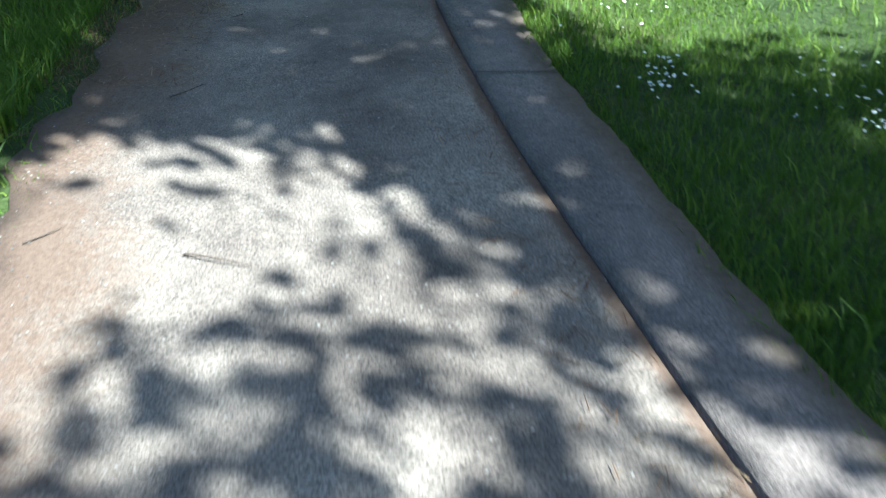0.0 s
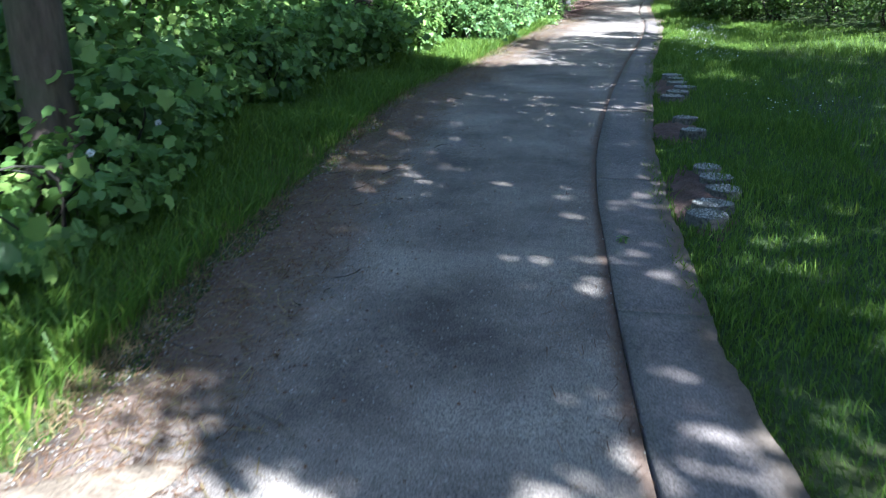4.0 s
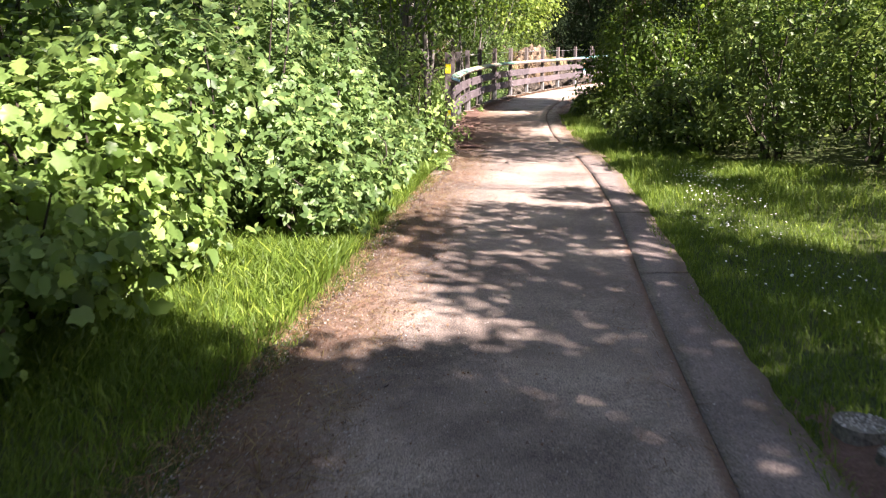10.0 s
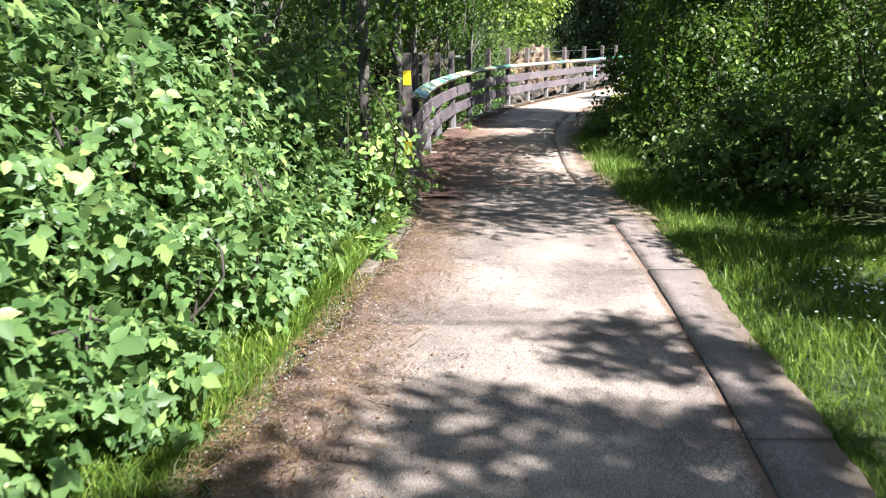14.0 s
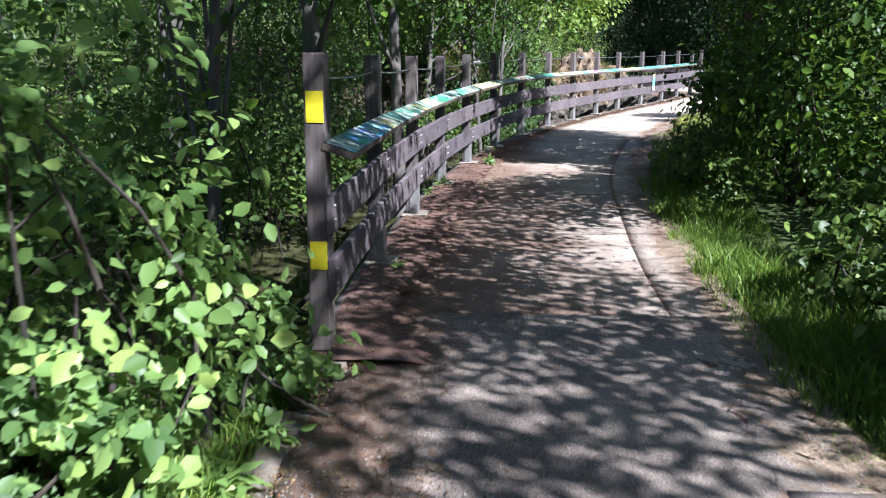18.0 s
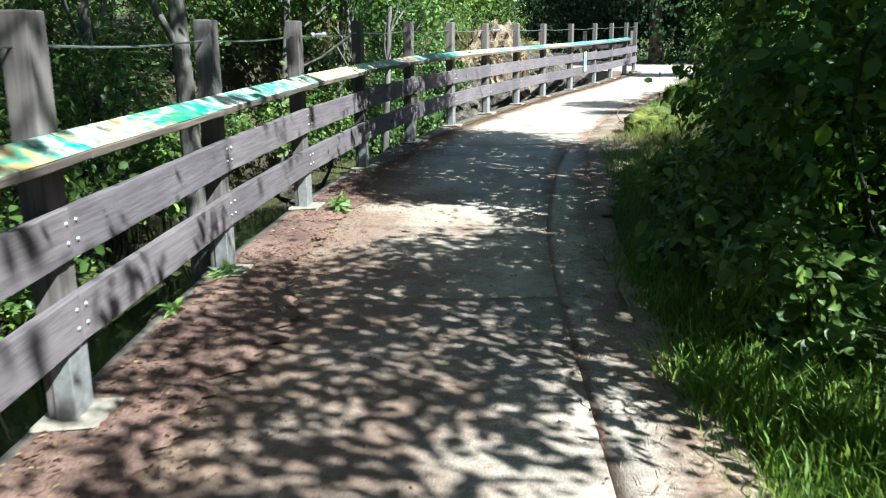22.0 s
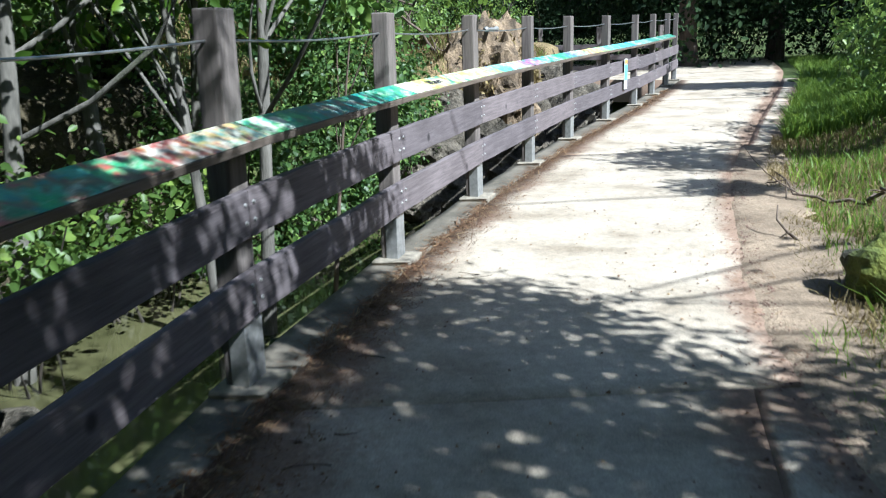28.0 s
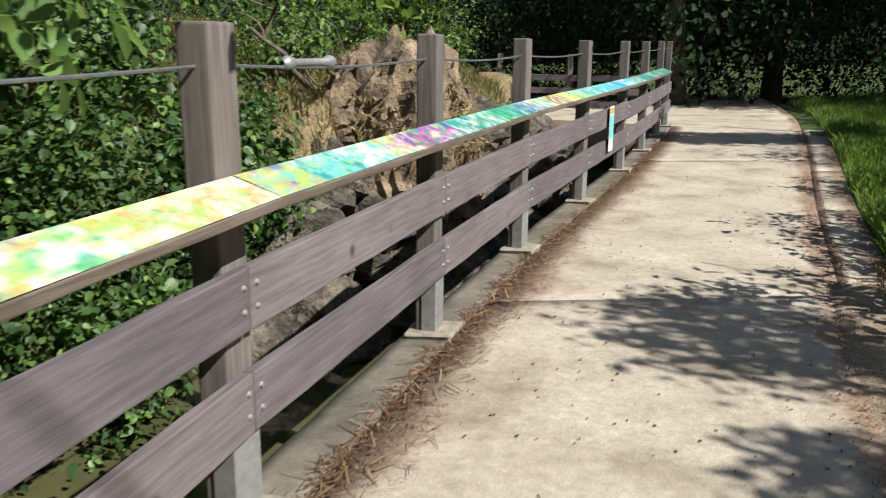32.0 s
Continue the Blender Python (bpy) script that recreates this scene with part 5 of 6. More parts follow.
def rock_bank():
    """A craggy face of broken rock along the far side of the creek."""
    face = empty("rock_face", (0.0, 46.0, 0.0), "craggy grey-brown broken rock face on the far creek bank", "rock face")
    y, k = 45.2, 0
    while y < 52.5:
        wide = float(creek_wide(y)) - 0.1
        x0 = float(ledge_x(y)) - wide
        for z, s, out in ((-0.75, 0.62, 0.10), (-0.15, 0.62, -0.2), (0.35 + 0.2 * math.sin(y * 1.7), 0.42, -0.6)):
            s *= rng.uniform(0.8, 1.25)
            o = part("crag", crag((s * 0.85, s * 1.05, s * 0.8)), M["rock"], face)
            o.matrix_parent_inverse = Matrix.Translation(face.location).inverted()
            o.matrix_basis = pose(x0 + out + rng.uniform(-0.15, 0.15), y + rng.uniform(-0.2, 0.2), z, rng.uniform(-25, 25), rng.uniform(-25, 25), rng.uniform(0, 360))
        y += rng.uniform(0.65, 0.9)
        k += 1


rock_bank()
for y, s in ((44.6, 0.45), (46.9, 0.5), (48.6, 0.55), (50.4, 0.5), (43.2, 0.4)):
    rock("bank_rock", (float(ledge_x(y) - creek_wide(y)) + 0.3, y, -0.7), (s * 0.8, s * 0.6, s * 0.6), M["rock"], "rugged grey rock at the foot of the far bank", "rock", "rocks on the far bank", 4, 0.3)


def rock_dome(at, size):
    """A blunt outcrop with dry grass matted over its top."""
    root = empty("outcrop", at, "blunt tan rock outcrop matted with dry grass over the creek", "rock")
    part("stone", crag(size, 5), M["tan_rock"], root)
    n = 5200
    d = unit(rng.normal(0, 1, (n, 3)))
    d = d[d[:, 2] > 0.15]
    p = d * np.array(size) * (0.98 + 0.12 * rng.random((len(d), 1)))
    leaf_cloud("dry_tuft", p, unit(np.cross(d, rng.normal(0, 1, d.shape))), rng.uniform(0.07, 0.17, len(d)), LONG, M["dry_grass"], root, 0.5)


rock_dome((2.5, 46.7, 0.35), (0.78, 0.9, 1.2))
for x, y, s in ((-1.2, 38.9, 0.22), (-0.7, 39.3, 0.18), (-1.6, 38.4, 0.2), (-0.4, 40.4, 0.16), (-2.2, 37.6, 0.25), (-1.0, 36.2, 0.2)):
    rock("creek_stone", (x, y, -0.86), (s, s * 0.8, s * 0.5), M["rock"], "wet grey stone lying in the creek", "stone", "stones in the creek")
rock("mossy_boulder", (4.0, 37.9, 0.15), (0.45, 0.34, 0.26), M["moss_rock"], "moss-covered boulder on the dry bank", "boulder", "", 4, 0.25)

# ---- grass, flowers and litter ----
# Bare soil round the edging stones: middle x, y and half sizes
SOIL = [(0.97, 9.95, 0.20, 0.72), (1.0, 12.08, 0.22, 0.44), (1.12, 14.4, 0.19, 1.0)]


def blades(name, zones, mat, label, width=0.0045, kind="stuff", tall=(0.06, 0.16), lean=0.45):
    """Grass blades scattered over zones of (x0(y), x1(y), y0, y1, count, height factor)."""
    allp, allh = [], []
    for x0, x1, ya, yb, n, hf in zones:
        yy = rng.uniform(ya, yb, n)
        u = rng.random(n)
        lo, hi = x0(yy), x1(yy)
        xx = lo + (hi - lo) * u
        on_spur = np.abs(yy - (6.45 - 0.62 * np.clip((-0.85 - xx) / 1.75, 0, 1))) < 0.22 + 0.08 * np.sin(xx * 9) + 0.05 * np.sin(xx * 23)
        keep = (rng.random(n) < 0.8 + 0.25 * wobble(xx * 2, yy * 2)) & ~(on_spur & (xx < -0.7) & (xx > -2.55))
        for cx, cy, rx, ry in SOIL:
            keep &= ((xx - cx) / rx) ** 2 + ((yy - cy) / ry) ** 2 > rng.uniform(0.4, 1.1, n)
        xx, yy = xx[keep], yy[keep]
        allp.append(np.stack([xx, yy, ground_z(xx, yy) - 0.01], -1))
        allh.append(hf * rng.uniform(*tall, len(xx)) * (0.8 + 0.35 * wobble(xx, yy)))
    p, h = np.concatenate(allp), np.concatenate(allh)
    n = len(p)
    a = rng.uniform(0, 2 * np.pi, n)
    side = np.stack([np.cos(a), np.sin(a), 0 * a], -1)
    bend = rng.normal(0, lean, (n, 3)) * np.array([1, 1, 0])
    w = width * rng.uniform(0.6, 1.3, n)[:, None] * np.clip(h / 0.12, 0.8, 2.0)[:, None]
    mid = p + np.stack([0 * h, 0 * h, h * 0.6], -1) + bend * h[:, None] * 0.3
    tip = p + np.stack([0 * h, 0 * h, h * 0.95], -1) + bend * h[:, None] * 0.9
    v = np.stack([p - side * w, p + side * w, mid + side * w * 0.7, tip, mid - side * w * 0.7], 1)
    q1 = np.array([0, 1, 2, 4])[None] + (np.arange(n) * 5)[:, None]
    q2 = np.array([4, 2, 3, 3])[None] + (np.arange(n) * 5)[:, None]
    tri = np.array([4, 2, 3])[None] + (np.arange(n) * 5)[:, None]
    me = bpy.data.meshes.new(name)
    me.vertices.add(5 * n)
    me.vertices.foreach_set("co", v.reshape(-1).astype(np.float32))
    loops = np.concatenate([q1, tri], 1).ravel().astype(np.int32)
    starts = (np.arange(n)[:, None] * 7 + np.array([0, 4])[None]).ravel().astype(np.int32)
    me.loops.add(len(loops))
    me.loops.foreach_set("vertex_index", loops)
    me.polygons.add(2 * n)
    me.polygons.foreach_set("loop_start", starts)
    me.update(calc_edges=True)
    me.materials.append(mat)
    return tagged(new(name, me), label, "grass", kind=kind)


ko = lambda y: along(KERB_OUT, y)
le = lambda y: along(LEFT_EDGE, y)
blades("lawn_grass", [
    (lambda y: ko(y) - 0.11, lambda y: ko(y) + 1.4, 0.5, 25, 105000, 0.8),
    (lambda y: ko(y) - 0.13, lambda y: ko(y) + 0.10, 0.5, 25, 22000, 0.55),
    (lambda y: ko(y) + 1.3, lambda y: np.minimum(ko(y) + 6, hedge_front_right(y) + 0.6), 2.0, 25, 70000, 1.1),
    (lambda y: ko(y) + 0.10, lambda y: ko(y) + 0.9, 22.0, 26.0, 3600, 1.6),
    (lambda y: ko(y) - 0.06, lambda y: hedge_front_right(y) + 0.3, 25, 32.5, 15000, 1.1),
    (lambda y: ko(y) + 0.02 + 0.1 * np.sin(y * 5), lambda y: ko(y) + 0.55, 27.4, 30.2, 3400, 1.7),
    (lambda y: ko(y) + 0.10, lambda y: hedge_front_right(y) + 0.3, 32, 37.5, 12000, 0.9),
    (lambda y: ko(y) + 0.5, lambda y: ko(y) + 2.0, 37.5, 43, 5200, 1.5),
    (lambda y: ledge_x(y) - creek_wide(y) - 4.0, lambda y: ledge_x(y) - creek_wide(y) - 0.1, 43.2, 52, 15000, 1.5),
    (lambda y: ko(y) + 0.45, lambda y: hedge_front_right(y) + 0.8, 43.5, 60, 60000, 2.4),
], M["grass"], "bright green lawn grass beside the path")
blades("verge_grass", [
    (lambda y: hedge_front_left(y) - 0.5, lambda y: le(y) - 0.15, 1.0, 25.4, 130000, 1.35),
    (lambda y: le(y) - 0.5, lambda y: le(y) + 0.14, 1.0, 25.4, 20000, 0.5),
], M["grass"], "long green verge grass under the brambles", lean=0.55)
blades("dry_grass", [
    (lambda y: le(y) - 0.55, lambda y: le(y) + 0.24, 3.0, 25.4, 34000, 0.5),
    (lambda y: ko(y) + 0.3, lambda y: ko(y) + 2.9, 36.3, 44, 42000, 0.8),
    (lambda y: ledge_x(y) - creek_wide(y) - 4.0, lambda y: ledge_x(y) - creek_wide(y) - 0.15, 43.2, 52, 50000, 1.7),
], M["dry_grass"], "dry straw-coloured grass on the banks", lean=0.7)


def litter(name, zones, mat, size, label):
    pts = []
    for x0, x1, ya, yb, n in zones:
        yy = rng.uniform(ya, yb, n)
        xx = x0(yy) + (x1(yy) - x0(yy)) * rng.random(n) ** 1.0
        keep = rng.random(n) < 0.5 + 0.5 * wobble(xx * 3, yy * 3)
        pts.append(np.stack([xx[keep], yy[keep], rise(yy[keep]) + 0.012], -1))
    p = np.concatenate(pts)
    nor = np.repeat(np.array([[0, 0, 1.0]]), len(p), 0)
    keep_droop = leaf_cloud(name, p, nor * 4, size * rng.uniform(0.5, 1.5, len(p)), NEEDLE, mat, None, 0.0)
    return tagged(keep_droop, label, "litter", kind="stuff")


litter("dead_needles", [
    (lambda y: ledge_x(y) + 0.10, lambda y: ledge_x(y) + 0.55, 26.2, 50, 20000),
    (lambda y: le(y) - 0.15, lambda y: le(y) + 0.55, 3, 26.2, 34000),
    (lambda y: along(KERB_IN, y) - 0.32, lambda y: along(KERB_IN, y) - 0.01, 0, 24, 3000),
    (lambda y: ko(y) - 0.15, lambda y: ko(y) + 0.25, 37, 48, 2600),
    (lambda y: ko(y) - 0.40, lambda y: ko(y) + 0.15, 23.5, 35, 5200),
], M["needle"], 0.05, "reddish dead needles and straw along the path's edges")


def dirt_band(name, left, right, ys, label, lift=0.006, mat="dirt"):
    """A thin ragged drift of dirt along an edge, feathering to nothing at its rims."""
    ys = np.asarray(ys, float)
    w = 0.5 + 0.5 * np.sin(ys * 1.7) * np.sin(ys * 0.63 + 1)
    jag = 0.05 * np.sin(ys * 11) * np.sin(ys * 7.3) + 0.03 * rng.normal(0, 1, len(ys))
    lo, hi = left(ys), left(ys) + (right(ys) - left(ys)) * (0.55 + 0.45 * w) + jag
    t = np.linspace(0, 1, 13)
    X = lo[:, None] + (hi - lo)[:, None] * t
    Y = np.repeat(ys[:, None], 13, 1)
    Z = rise(Y) + lift + rng.normal(0, 0.002, X.shape) + (0.008 + 0.006 * wobble(X * 9, Y * 7)) * np.sin(np.pi * np.clip(t, 0.02, 0.98))[None] ** 0.7 - 0.012 * (t > 0.95)[None] - 0.012 * (t < 0.05)[None]
    i, j = np.meshgrid(np.arange(len(ys) - 1), np.arange(12), indexing="ij")
    q = np.stack([i * 13 + j, i * 13 + j + 1, (i + 1) * 13 + j + 1, (i + 1) * 13 + j], -1).reshape(-1, 4)
    return tagged(quads_mesh(name, np.stack([X, Y, Z], -1).reshape(-1, 3), q, M[mat], None, True), label, "dirt", kind="stuff")


dirt_band("dirt_drift", lambda y: ko(y) - 0.05, lambda y: ko(y) + np.interp(y, [30, 33, 36, 38, 42, 44], [0.04, 0.12, 0.5, 1.1, 0.8, 0.3]), np.arange(30.0, 43.4, 0.06), "dry brown soil on the path's open side", 0.006, "tan_dirt")
FENCE_YS = np.arange(25.5, 37.0, 0.05)
dirt_band("dirt_drift", lambda y: ledge_x(y) + 0.03, lambda y: ledge_x(y) + np.interp(y, [26, 33, 35.5, 37], [0.72, 0.70, 0.42, 0.2]), FENCE_YS, "reddish-brown crumbs of bark and dirt drifted along the fence", np.interp(FENCE_YS, [32.5, 34.5, 36.8], [0.024, 0.012, -0.006])[:, None])

def soil_patch(cx, cy, rx, ry):
    """A low ragged patch of bare soil that sinks into the turf at its rim."""
    n, k = 40, 22
    Y, X = np.meshgrid(cy + ry * np.linspace(-1.4, 1.4, n), cx + rx * np.linspace(-1.4, 1.4, k), indexing="ij")
    far = ((X - cx) / rx) ** 2 + ((Y - cy) / ry) ** 2
    Z = ground_z(X, Y) + 0.022 - 0.020 * far + 0.012 * np.sin(X * 31 + Y * 9) * np.sin(Y * 23 - X * 7) + rng.normal(0, 0.002, X.shape)
    i, j = np.meshgrid(np.arange(n - 1), np.arange(k - 1), indexing="ij")
    q = np.stack([i * k + j, i * k + j + 1, (i + 1) * k + j + 1, (i + 1) * k + j], -1).reshape(-1, 4)
    tagged(quads_mesh("dirt_patch", np.stack([X, Y, Z], -1).reshape(-1, 3), q, M["dirt"], None, True), "bare brown soil round the edging stones", "dirt", kind="stuff")


for patch in SOIL:
    soil_patch(*patch)
dirt_band("dirt_drift", lambda y: along(KERB_IN, y) - 0.016, lambda y: along(KERB_IN, y) + 0.022, np.arange(24.4, 34.0, 0.05), "reddish dirt caught in the long joint of the path", -0.010)
dirt_band("dirt_drift", lambda y: ko(y) + 0.10, lambda y: ko(y) - 0.36, np.arange(24.2, 33.0, 0.05), "pinkish-brown dust and dirt on the path beside the grass", -0.006, "tan_dirt")



def spur():
    """A short bare trodden spur leaving the path through the verge."""
    n, k = 24, 9
    t, u = np.linspace(0, 1, n)[:, None], np.linspace(-1, 1, k)[None]
    cx, cy = -0.85 - 1.75 * t, 6.45 - 0.62 * t
    half = 0.33 - 0.08 * t + 0.05 * np.sin(t * 17) + 0.03 * np.sin(t * 41)
    X, Y = cx + 0.33 * half * u + rng.normal(0, 0.012, (n, k)), cy + half * u
    Z = 0.016 + 0.03 * t - 0.045 * np.abs(u) ** 3 + rng.normal(0, 0.002, (n, k))
    i, j = np.meshgrid(np.arange(n - 1), np.arange(k - 1), indexing="ij")
    q = np.stack([i * k + j, i * k + j + 1, (i + 1) * k + j + 1, (i + 1) * k + j], -1).reshape(-1, 4)
    tagged(quads_mesh("dirt_spur", np.stack([X, Y, Z], -1).reshape(-1, 3), q, M["tan_dirt"], None, True), "bare trodden dirt spur through the grass verge", "dirt", kind="stuff")


spur()


def verge_straw():
    """Pale dry straw lying where the verge thins out onto the path."""
    n = 15000
    yy = rng.uniform(4.0, 24.6, n)
    xx = le(yy) - 0.35 + 1.15 * rng.beta(1.6, 2.6, n)
    keep = rng.random(n) < 0.5 + 0.5 * wobble(xx * 3, yy * 2)
    p = np.stack([xx, yy, np.maximum(ground_z(xx, yy), 0) + 0.016], -1)[keep]
    ob = leaf_cloud("dry_straw", p, np.repeat([[0, 0, 5.0]], len(p), 0), rng.uniform(0.03, 0.10, len(p)), NEEDLE, M["dry_grass"], None, 0.0)
    tagged(ob, "pale dry straw scattered over the path's grassy edge", "litter", kind="stuff")


verge_straw()


def bark_litter():
    """Flat flakes of bark, dead leaves and straw lying in the drift along the fence."""
    for name, n, lo, hi, ya, yb, size, shape, label in (
            ("bark_flakes", 7000, 0.06, 0.80, 25.6, 36.5, 0.023, OVATE, "flat brown bark flakes and dead leaves drifted along the fence"),
            ("bark_flakes", 3200, 0.22, 0.42, 36.0, 51.0, 0.02, OVATE, "flat brown bark flakes in the joint along the fence"),
            ("dry_straw", 9000, 0.20, 0.46, 34.0, 51.0, 0.085, NEEDLE, "dry straw and needles caught in the joint along the fence")):
        yy = rng.uniform(ya, yb, n)
        xx = ledge_x(yy) + lo + (hi - lo) * rng.beta(1.4, 2.6, n)
        keep = rng.random(n) < 0.55 + 0.45 * wobble(xx * 5, yy * 3)
        p = np.stack([xx, yy, rise(yy) + np.where(yy < 35, 0.034, 0.02)], -1)[keep]
        ob = leaf_cloud(name, p, np.repeat([[0, 0, 5.0]], len(p), 0), size * rng.uniform(0.5, 1.4, len(p)), shape, M["needle"], None, 0.0)
        tagged(ob, label, "litter", kind="stuff")


bark_litter()


def chip_mesh(name, xx, yy, zz, s, mat):
    """Loose angular crumbs, one small pyramid each."""
    n = len(xx)
    base = np.array([[1, 0, 0], [0, 1, 0], [-1, 0, 0], [0, -1, 0], [0.2, 0.1, 0.8]])
    jig = base[None] * rng.uniform(0.5, 1.4, (n, 5, 3))
    ang = rng.uniform(0, 6.28, n)[:, None]
    x, y = jig[..., 0] * np.cos(ang) - jig[..., 1] * np.sin(ang), jig[..., 0] * np.sin(ang) + jig[..., 1] * np.cos(ang)
    v = np.stack([x, y, jig[..., 2]], -1) * s[:, None, None] + np.stack([xx, yy, zz], -1)[:, None]
    f = np.array([[0, 1, 4], [1, 2, 4], [2, 3, 4], [3, 0, 4]])[None] + (np.arange(n) * 5)[:, None, None]
    return quads_mesh(name, v.reshape(-1, 3), f.reshape(-1, 3), mat)


def chips(name, xx, yy, zz, s, mat, label, category):
    return tagged(chip_mesh(name, xx, yy, zz, s, mat), label, category, kind="stuff")


def gravel():
    n = 36000
    yy = 7.0 + 19 * rng.random(n)
    yy[:3500] = rng.uniform(-1, 7.5, 3500)
    lo, hi = le(yy), along(KERB_OUT, yy) - 0.06
    u = rng.random(n)
    u = np.where(rng.random(n) < 0.5, 0.5 - 0.5 * np.cos(np.pi * u), u)
    chips("gravel", lo + (hi - lo) * u, yy, rise(yy) + 0.006, rng.uniform(0.002, 0.006, n), M["chip"], "loose pale gravel chips scattered on the path", "gravel")
    n = 34000
    yy = rng.uniform(25.4, 51, n)
    wide = np.interp(yy, [25, 33, 38, 51], [0.36, 0.34, 0.11, 0.09])
    out = rng.exponential(1.0, n) % 3.4
    xx = ledge_x(yy) + 0.10 + out * wide
    chips("bark_crumbs", xx, yy, rise(yy) + 0.008, rng.uniform(0.0025, 0.007, n), M["needle"], "reddish-brown bark crumbs drifted along the fence", "litter")
    n = 3500
    yy = rng.uniform(34, 52, n)
    xx = ko(yy) + 0.1 - rng.exponential(0.10, n)
    chips("soil_crumbs", xx, yy, rise(yy) + 0.008, rng.uniform(0.003, 0.010, n), M["dirt"], "dry brown soil crumbs along the path's open side", "dirt")



def deck_debris():
    """A thin scatter of leaf bits and grit over the open slabs."""
    n = 1500
    yy = rng.uniform(27, 52, n)
    lo, hi = ledge_x(yy) + 0.4, ko(yy) - 0.05
    xx = lo + (hi - lo) * rng.random(n)
    chips("deck_grit", xx, yy, rise(yy) + 0.006, rng.uniform(0.003, 0.010, n), M["needle"], "small brown leaf bits scattered on the concrete", "litter")


deck_debris()
gravel()
for x, y in STONES:
    edging_stone(x + 0.03, y)


def daisies():
    pts = []
    for x, y, r, n in ((1.98, 2.95, 0.13, 34), (2.75, 2.6, 0.3, 60), (2.0, 4.2, 0.5, 20), (2.2, 13.2, 0.6, 40), (1.9, 17.0, 0.5, 50), (2.2, 20.3, 0.5, 110), (2.4, 21.8, 0.35, 90), (1.85, 18.7, 0.4, 60)):
        pts.append(np.stack([rng.normal(x, r * 0.5, n), rng.normal(y, r, n)], -1))
    p = np.concatenate(pts)
    z = ground_z(p[:, 0], p[:, 1]) + rng.uniform(0.06, 0.14, len(p))
    vs, fs = [], []
    for (x, y), zz in zip(p, z):
        o = len(vs)
        r = rng.uniform(0.006, 0.011)
        t = rng.normal(0, 0.25, 2)
        ring = [(x + r * math.cos(a), y + r * math.sin(a), zz + r * (t[0] * math.cos(a) + t[1] * math.sin(a))) for a in np.linspace(0, 2 * math.pi, 8, endpoint=False)]
        vs += ring + [(x, y, zz + 0.004)]
        fs += [(o + k, o + (k + 1) % 8, o + 8) for k in range(8)]
    tagged(mesh_object("daisies", vs, fs, M["petal"]), "small white daisies in the lawn", "flowers", kind="stuff")


daisies()
word_ob.data.materials.append(M["ink"])
tagged(word_ob, "handwritten dark word on the cap rail", "lettering")
hcap = heading(7)
word_ob.matrix_world = Matrix.Translation(off(7, 0.1215, 1.052) + (P3[8] - P3[7]) * 0.225) @ Matrix.Rotation(hcap, 4, "Z") @ Matrix.Rotation(CAP_TILT, 4, "X") @ Matrix.Translation((0.0, -0.025, 0.026))

# ---- dead wood, weeds and twigs ----
def branchy(name, base, tips, r, mat, label, category):
    """A bare branch forking to several crooked twigs."""
    root = empty(name, base, label, category)
    b0 = np.array(base, float)
    for tip in tips:
        p = bent((0, 0, 0), np.array(tip) - b0, 9, 0.3)
        p[1:-1] += rng.normal(0, 0.03, (7, 3))
        tubes_object("branch", [tube(p, np.linspace(r, r * 0.3, 9), 7)], mat, root)
        for _ in range(3):
            s = p[rng.integers(3, 8)]
            tubes_object("twig", [tube(bent(s, s + rng.normal(0, 0.22, 3), 5, 0.3), np.linspace(r * 0.35, r * 0.1, 5), 5)], mat, root)
    return root


branchy("fallen_limb", (-0.75, 35.9, -0.85), ((-0.05, 35.9, -0.2), (-0.25, 37.0, 0.1), (-1.3, 36.6, -0.2), (-0.6, 35.0, -0.3)), 0.05, M["dark_bark"], "dark crooked fallen limb lying over the creek", "branch")
branchy("fallen_limb", (-2.2, 28.2, -0.9), ((-0.95, 27.4, -0.4), (-1.0, 28.6, -0.1), (-2.8, 29.2, 0.2)), 0.05, M["dark_bark"], "dark crooked fallen limb lying over the creek", "branch")
branchy("dead_branch", (1.6, 46.5, 1.0), ((1.3, 45.6, 1.7), (1.9, 45.5, 1.5), (2.3, 46.0, 1.35), (1.5, 45.9, 1.9)), 0.045, M["bark"], "bare twisted dead branch on the rocky bank", "branch")
for x, y in ((4.3, 38.8), (4.8, 40.0), (4.6, 37.2)):
    z = float(ground_z(x, y)) + 0.04
    branchy("brush", (x, y, z), ((x + 0.7, y + 0.4, z + 0.1), (x - 0.5, y + 0.6, z + 0.14), (x + 0.2, y - 0.7, z + 0.1)), 0.018, M["bark"], "dry dead sticks lying on the bank", "branch")


def weed(x, y, r, n, label="small leafy green weed at the foot of the fence"):
    z = float(rise(y)) + 0.01
    a = rng.uniform(0, 2 * np.pi, n)
    p = np.stack([r * 0.35 * np.cos(a) * rng.random(n), r * 0.35 * np.sin(a) * rng.random(n), rng.uniform(0.0, r * 0.5, n)], -1)
    nor = np.stack([np.cos(a) * 0.6, np.sin(a) * 0.6, np.ones(n)], -1)
    ob = leaf_cloud("weed", p, nor, r * rng.uniform(0.4, 0.8, n), LONG, M["bramble"], None, 0.0)
    ob.location = (x, y, z)
    return tagged(ob, label, "weed", kind="stuff")


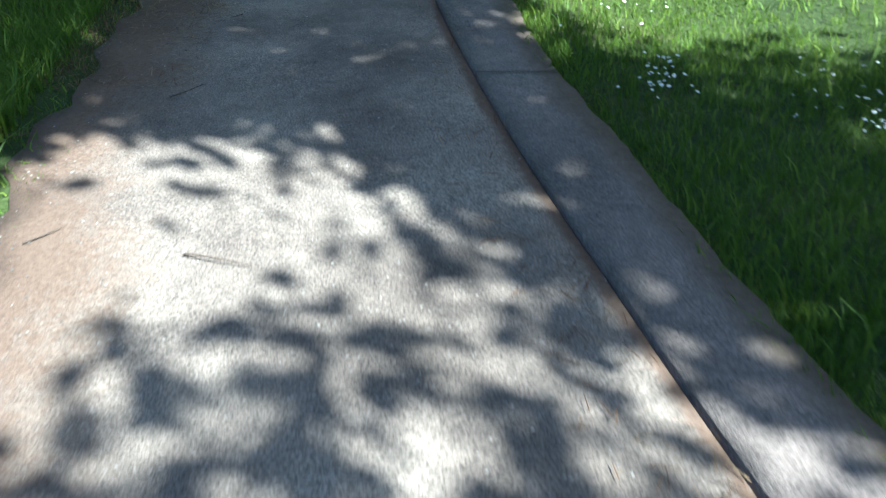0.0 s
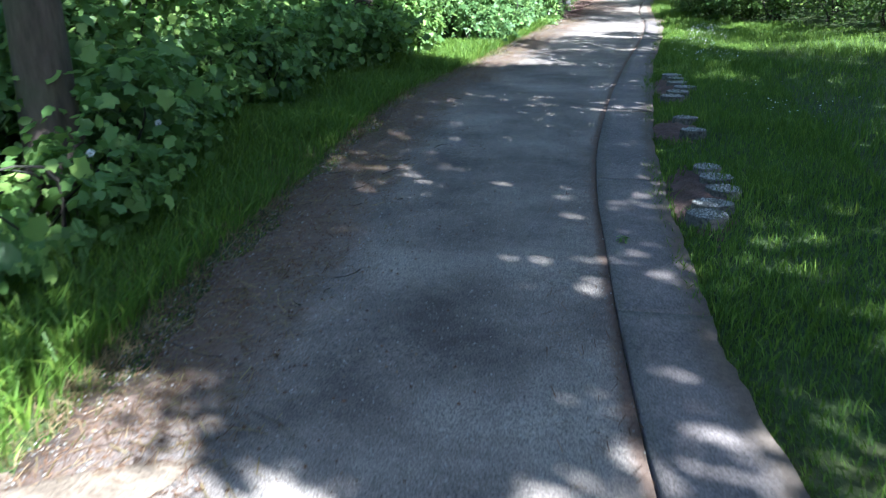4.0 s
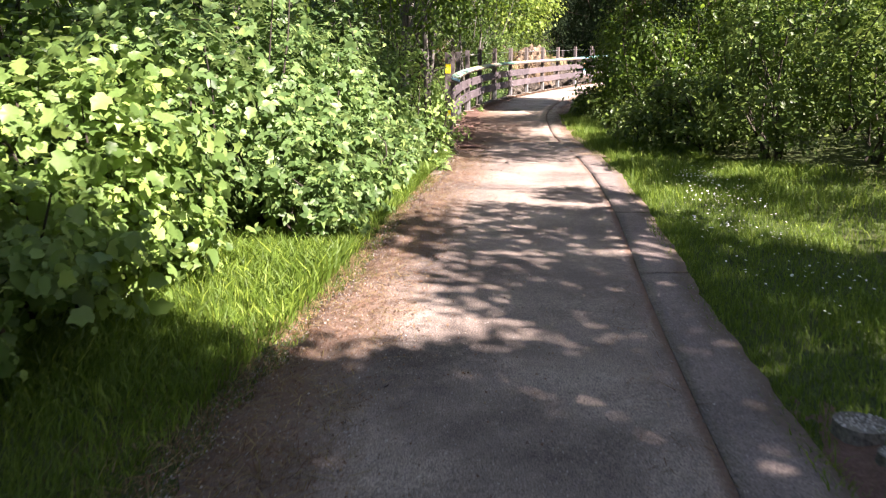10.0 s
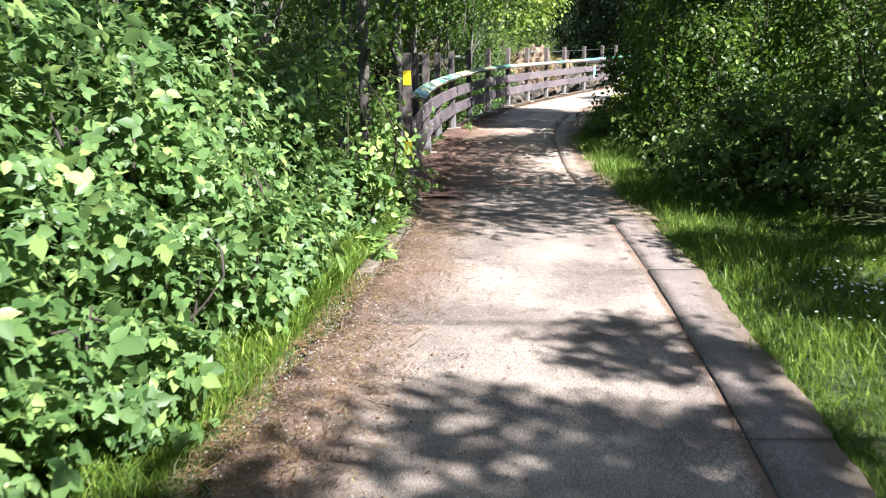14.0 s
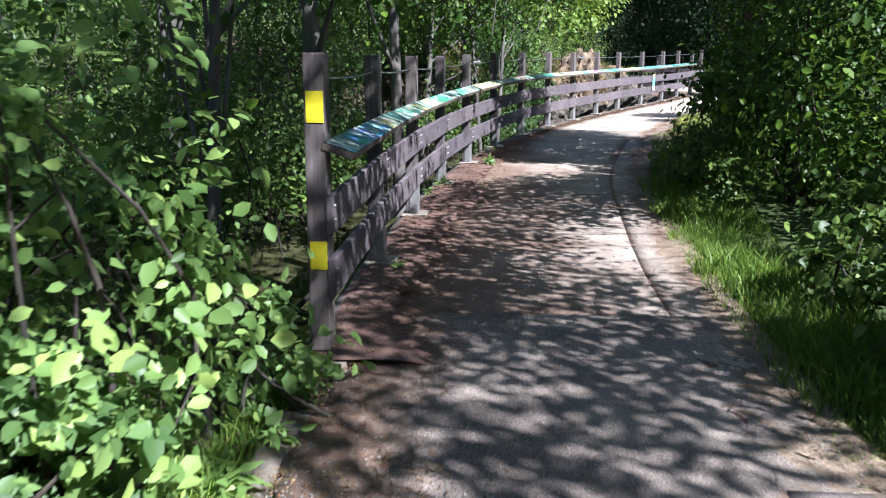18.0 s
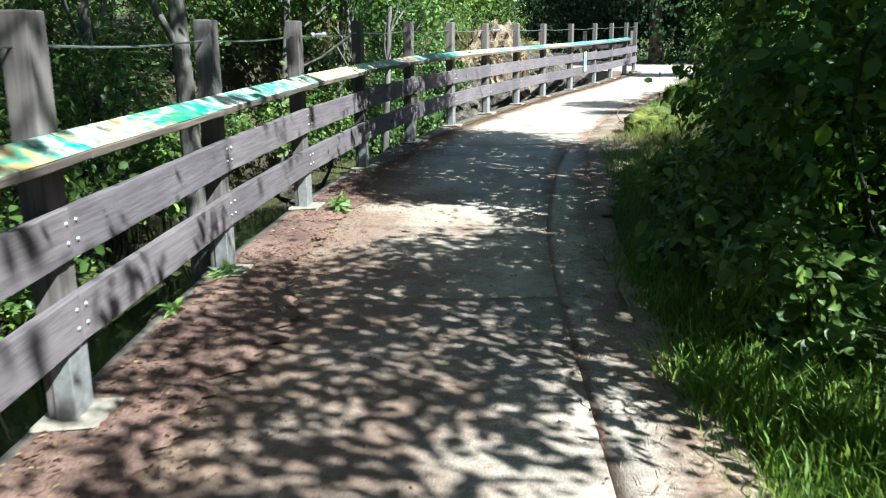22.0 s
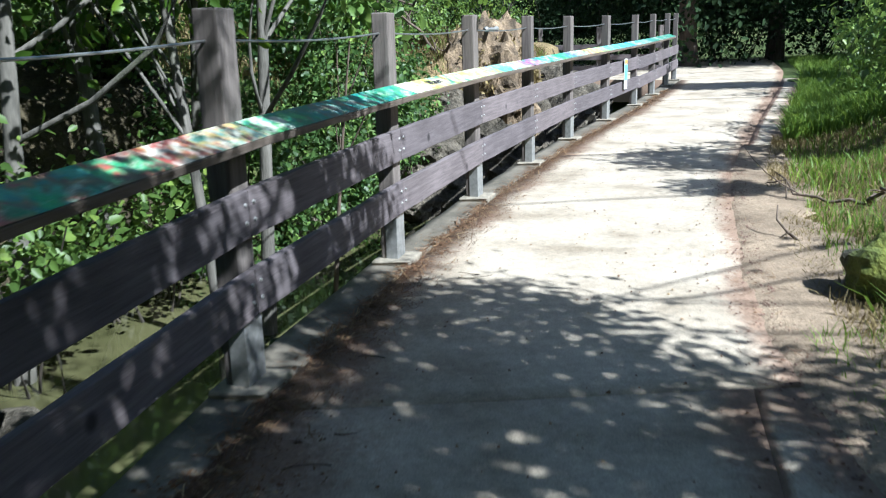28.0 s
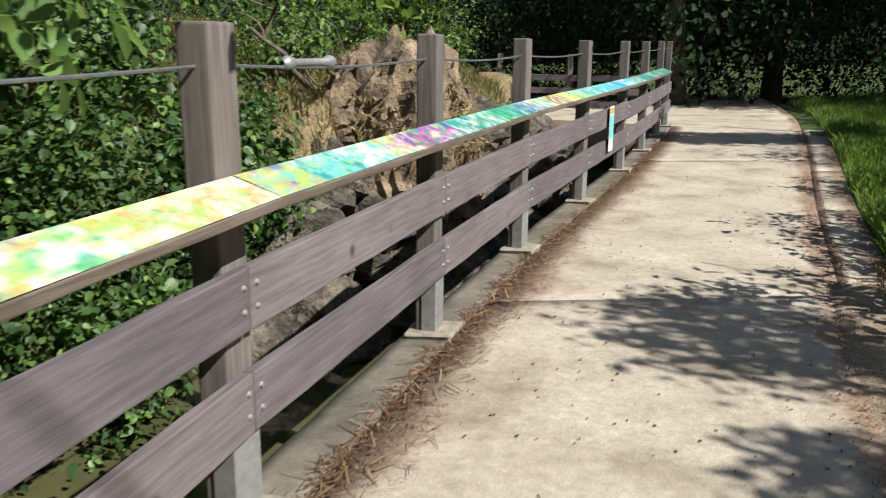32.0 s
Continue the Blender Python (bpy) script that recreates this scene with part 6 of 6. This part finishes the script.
for x, y, r, n in ((0.12, 33.25, 0.17, 60), (-0.38, 31.4, 0.15, 50), (-0.5, 30.75, 0.13, 40), (-0.42, 27.4, 0.12, 26), (0.2, 35.0, 0.1, 20), (-0.62, 24.2, 0.2, 50), (-0.75, 23.2, 0.22, 60), (-0.6, 23.7, 0.16, 40), (-0.62, 22.8, 0.18, 44), (-0.55, 24.6, 0.14, 36)):
    weed(x, y, r, n)
def dandelion(x, y, h):
    """A dandelion clock: a thin stalk, a heart and a ball of fine white parachutes."""
    root = empty("dandelion", (x, y, float(ground_z(x, y))), "tall dandelion gone to a white seed head", "flower", "dandelion clocks")
    tubes_object("stalk", [tube(bent((0, 0, 0), (0.03, 0.0, h), 6, 0.1), [0.0028] * 6, 6)], M["grass"], root)
    n = 260
    dirs = unit(rng.normal(0, 1, (n, 3)))
    at = np.array([0.03, 0, h]) + dirs * 0.016
    leaf_cloud("seed_head", at, dirs, 0.012 * np.ones(n), LONG, M["petal"], root, 0.0)


for x, y, h in ((-2.12, 8.3, 0.56), (-2.2, 7.5, 0.42), (-0.76, 23.3, 0.22), (-2.3, 9.3, 0.5)):
    dandelion(x, y, h)
weed(0.60, 6.2, 0.1, 40, "small green tuft in the joint of the path")
weed(0.50, 8.9, 0.07, 24, "small green tuft in the joint of the path")
twigs = []
for _ in range(110):
    y = rng.uniform(1.0, 40.0)
    x = float(le(y) + rng.uniform(-0.1, 0.7)) if y < 25.5 else float(ledge_x(y) + rng.uniform(0.2, 0.8))
    a, ln = rng.uniform(0, 6.28), rng.uniform(0.05, 0.22)
    s = np.array([x, y, float(rise(y)) + 0.012])
    twigs.append(tube(bent(s, s + ln * np.array([math.cos(a), math.sin(a), 0.03]), 5, 0.12), np.linspace(0.0035, 0.0015, 5), 5))
tagged(tubes_object("twigs", twigs, M["bark"]), "small fallen brown twigs scattered on the path", "twigs", kind="stuff")

stick = tubes_object("stick", [tube(bent((0.27, 1.62, 0.014), (0.50, 1.56, 0.014), 9, 0.12), np.linspace(0.0045, 0.002, 9), 6)], M["bark"])
tagged(stick, "thin dry fallen stick lying on the path", "twig")


def verge_crumbs():
    """Dry chaff and bark bits thinning out from the grassy edge onto the path."""
    n = 20000
    yy = rng.uniform(5.5, 24.5, n)
    xx = le(yy) - 0.10 + rng.exponential(0.34, n) % 1.5
    s = rng.uniform(0.003, 0.009, n)
    half = n // 2
    chips("bark_crumbs", xx[:half], yy[:half], rise(yy[:half]) + 0.008, s[:half], M["needle"], "reddish-brown bark crumbs along the path's grassy edge", "litter")
    chips("gravel", xx[half:], yy[half:], rise(yy[half:]) + 0.008, s[half:] * 0.8, M["chip"], "loose pale gravel chips along the path's grassy edge", "gravel")


verge_crumbs()
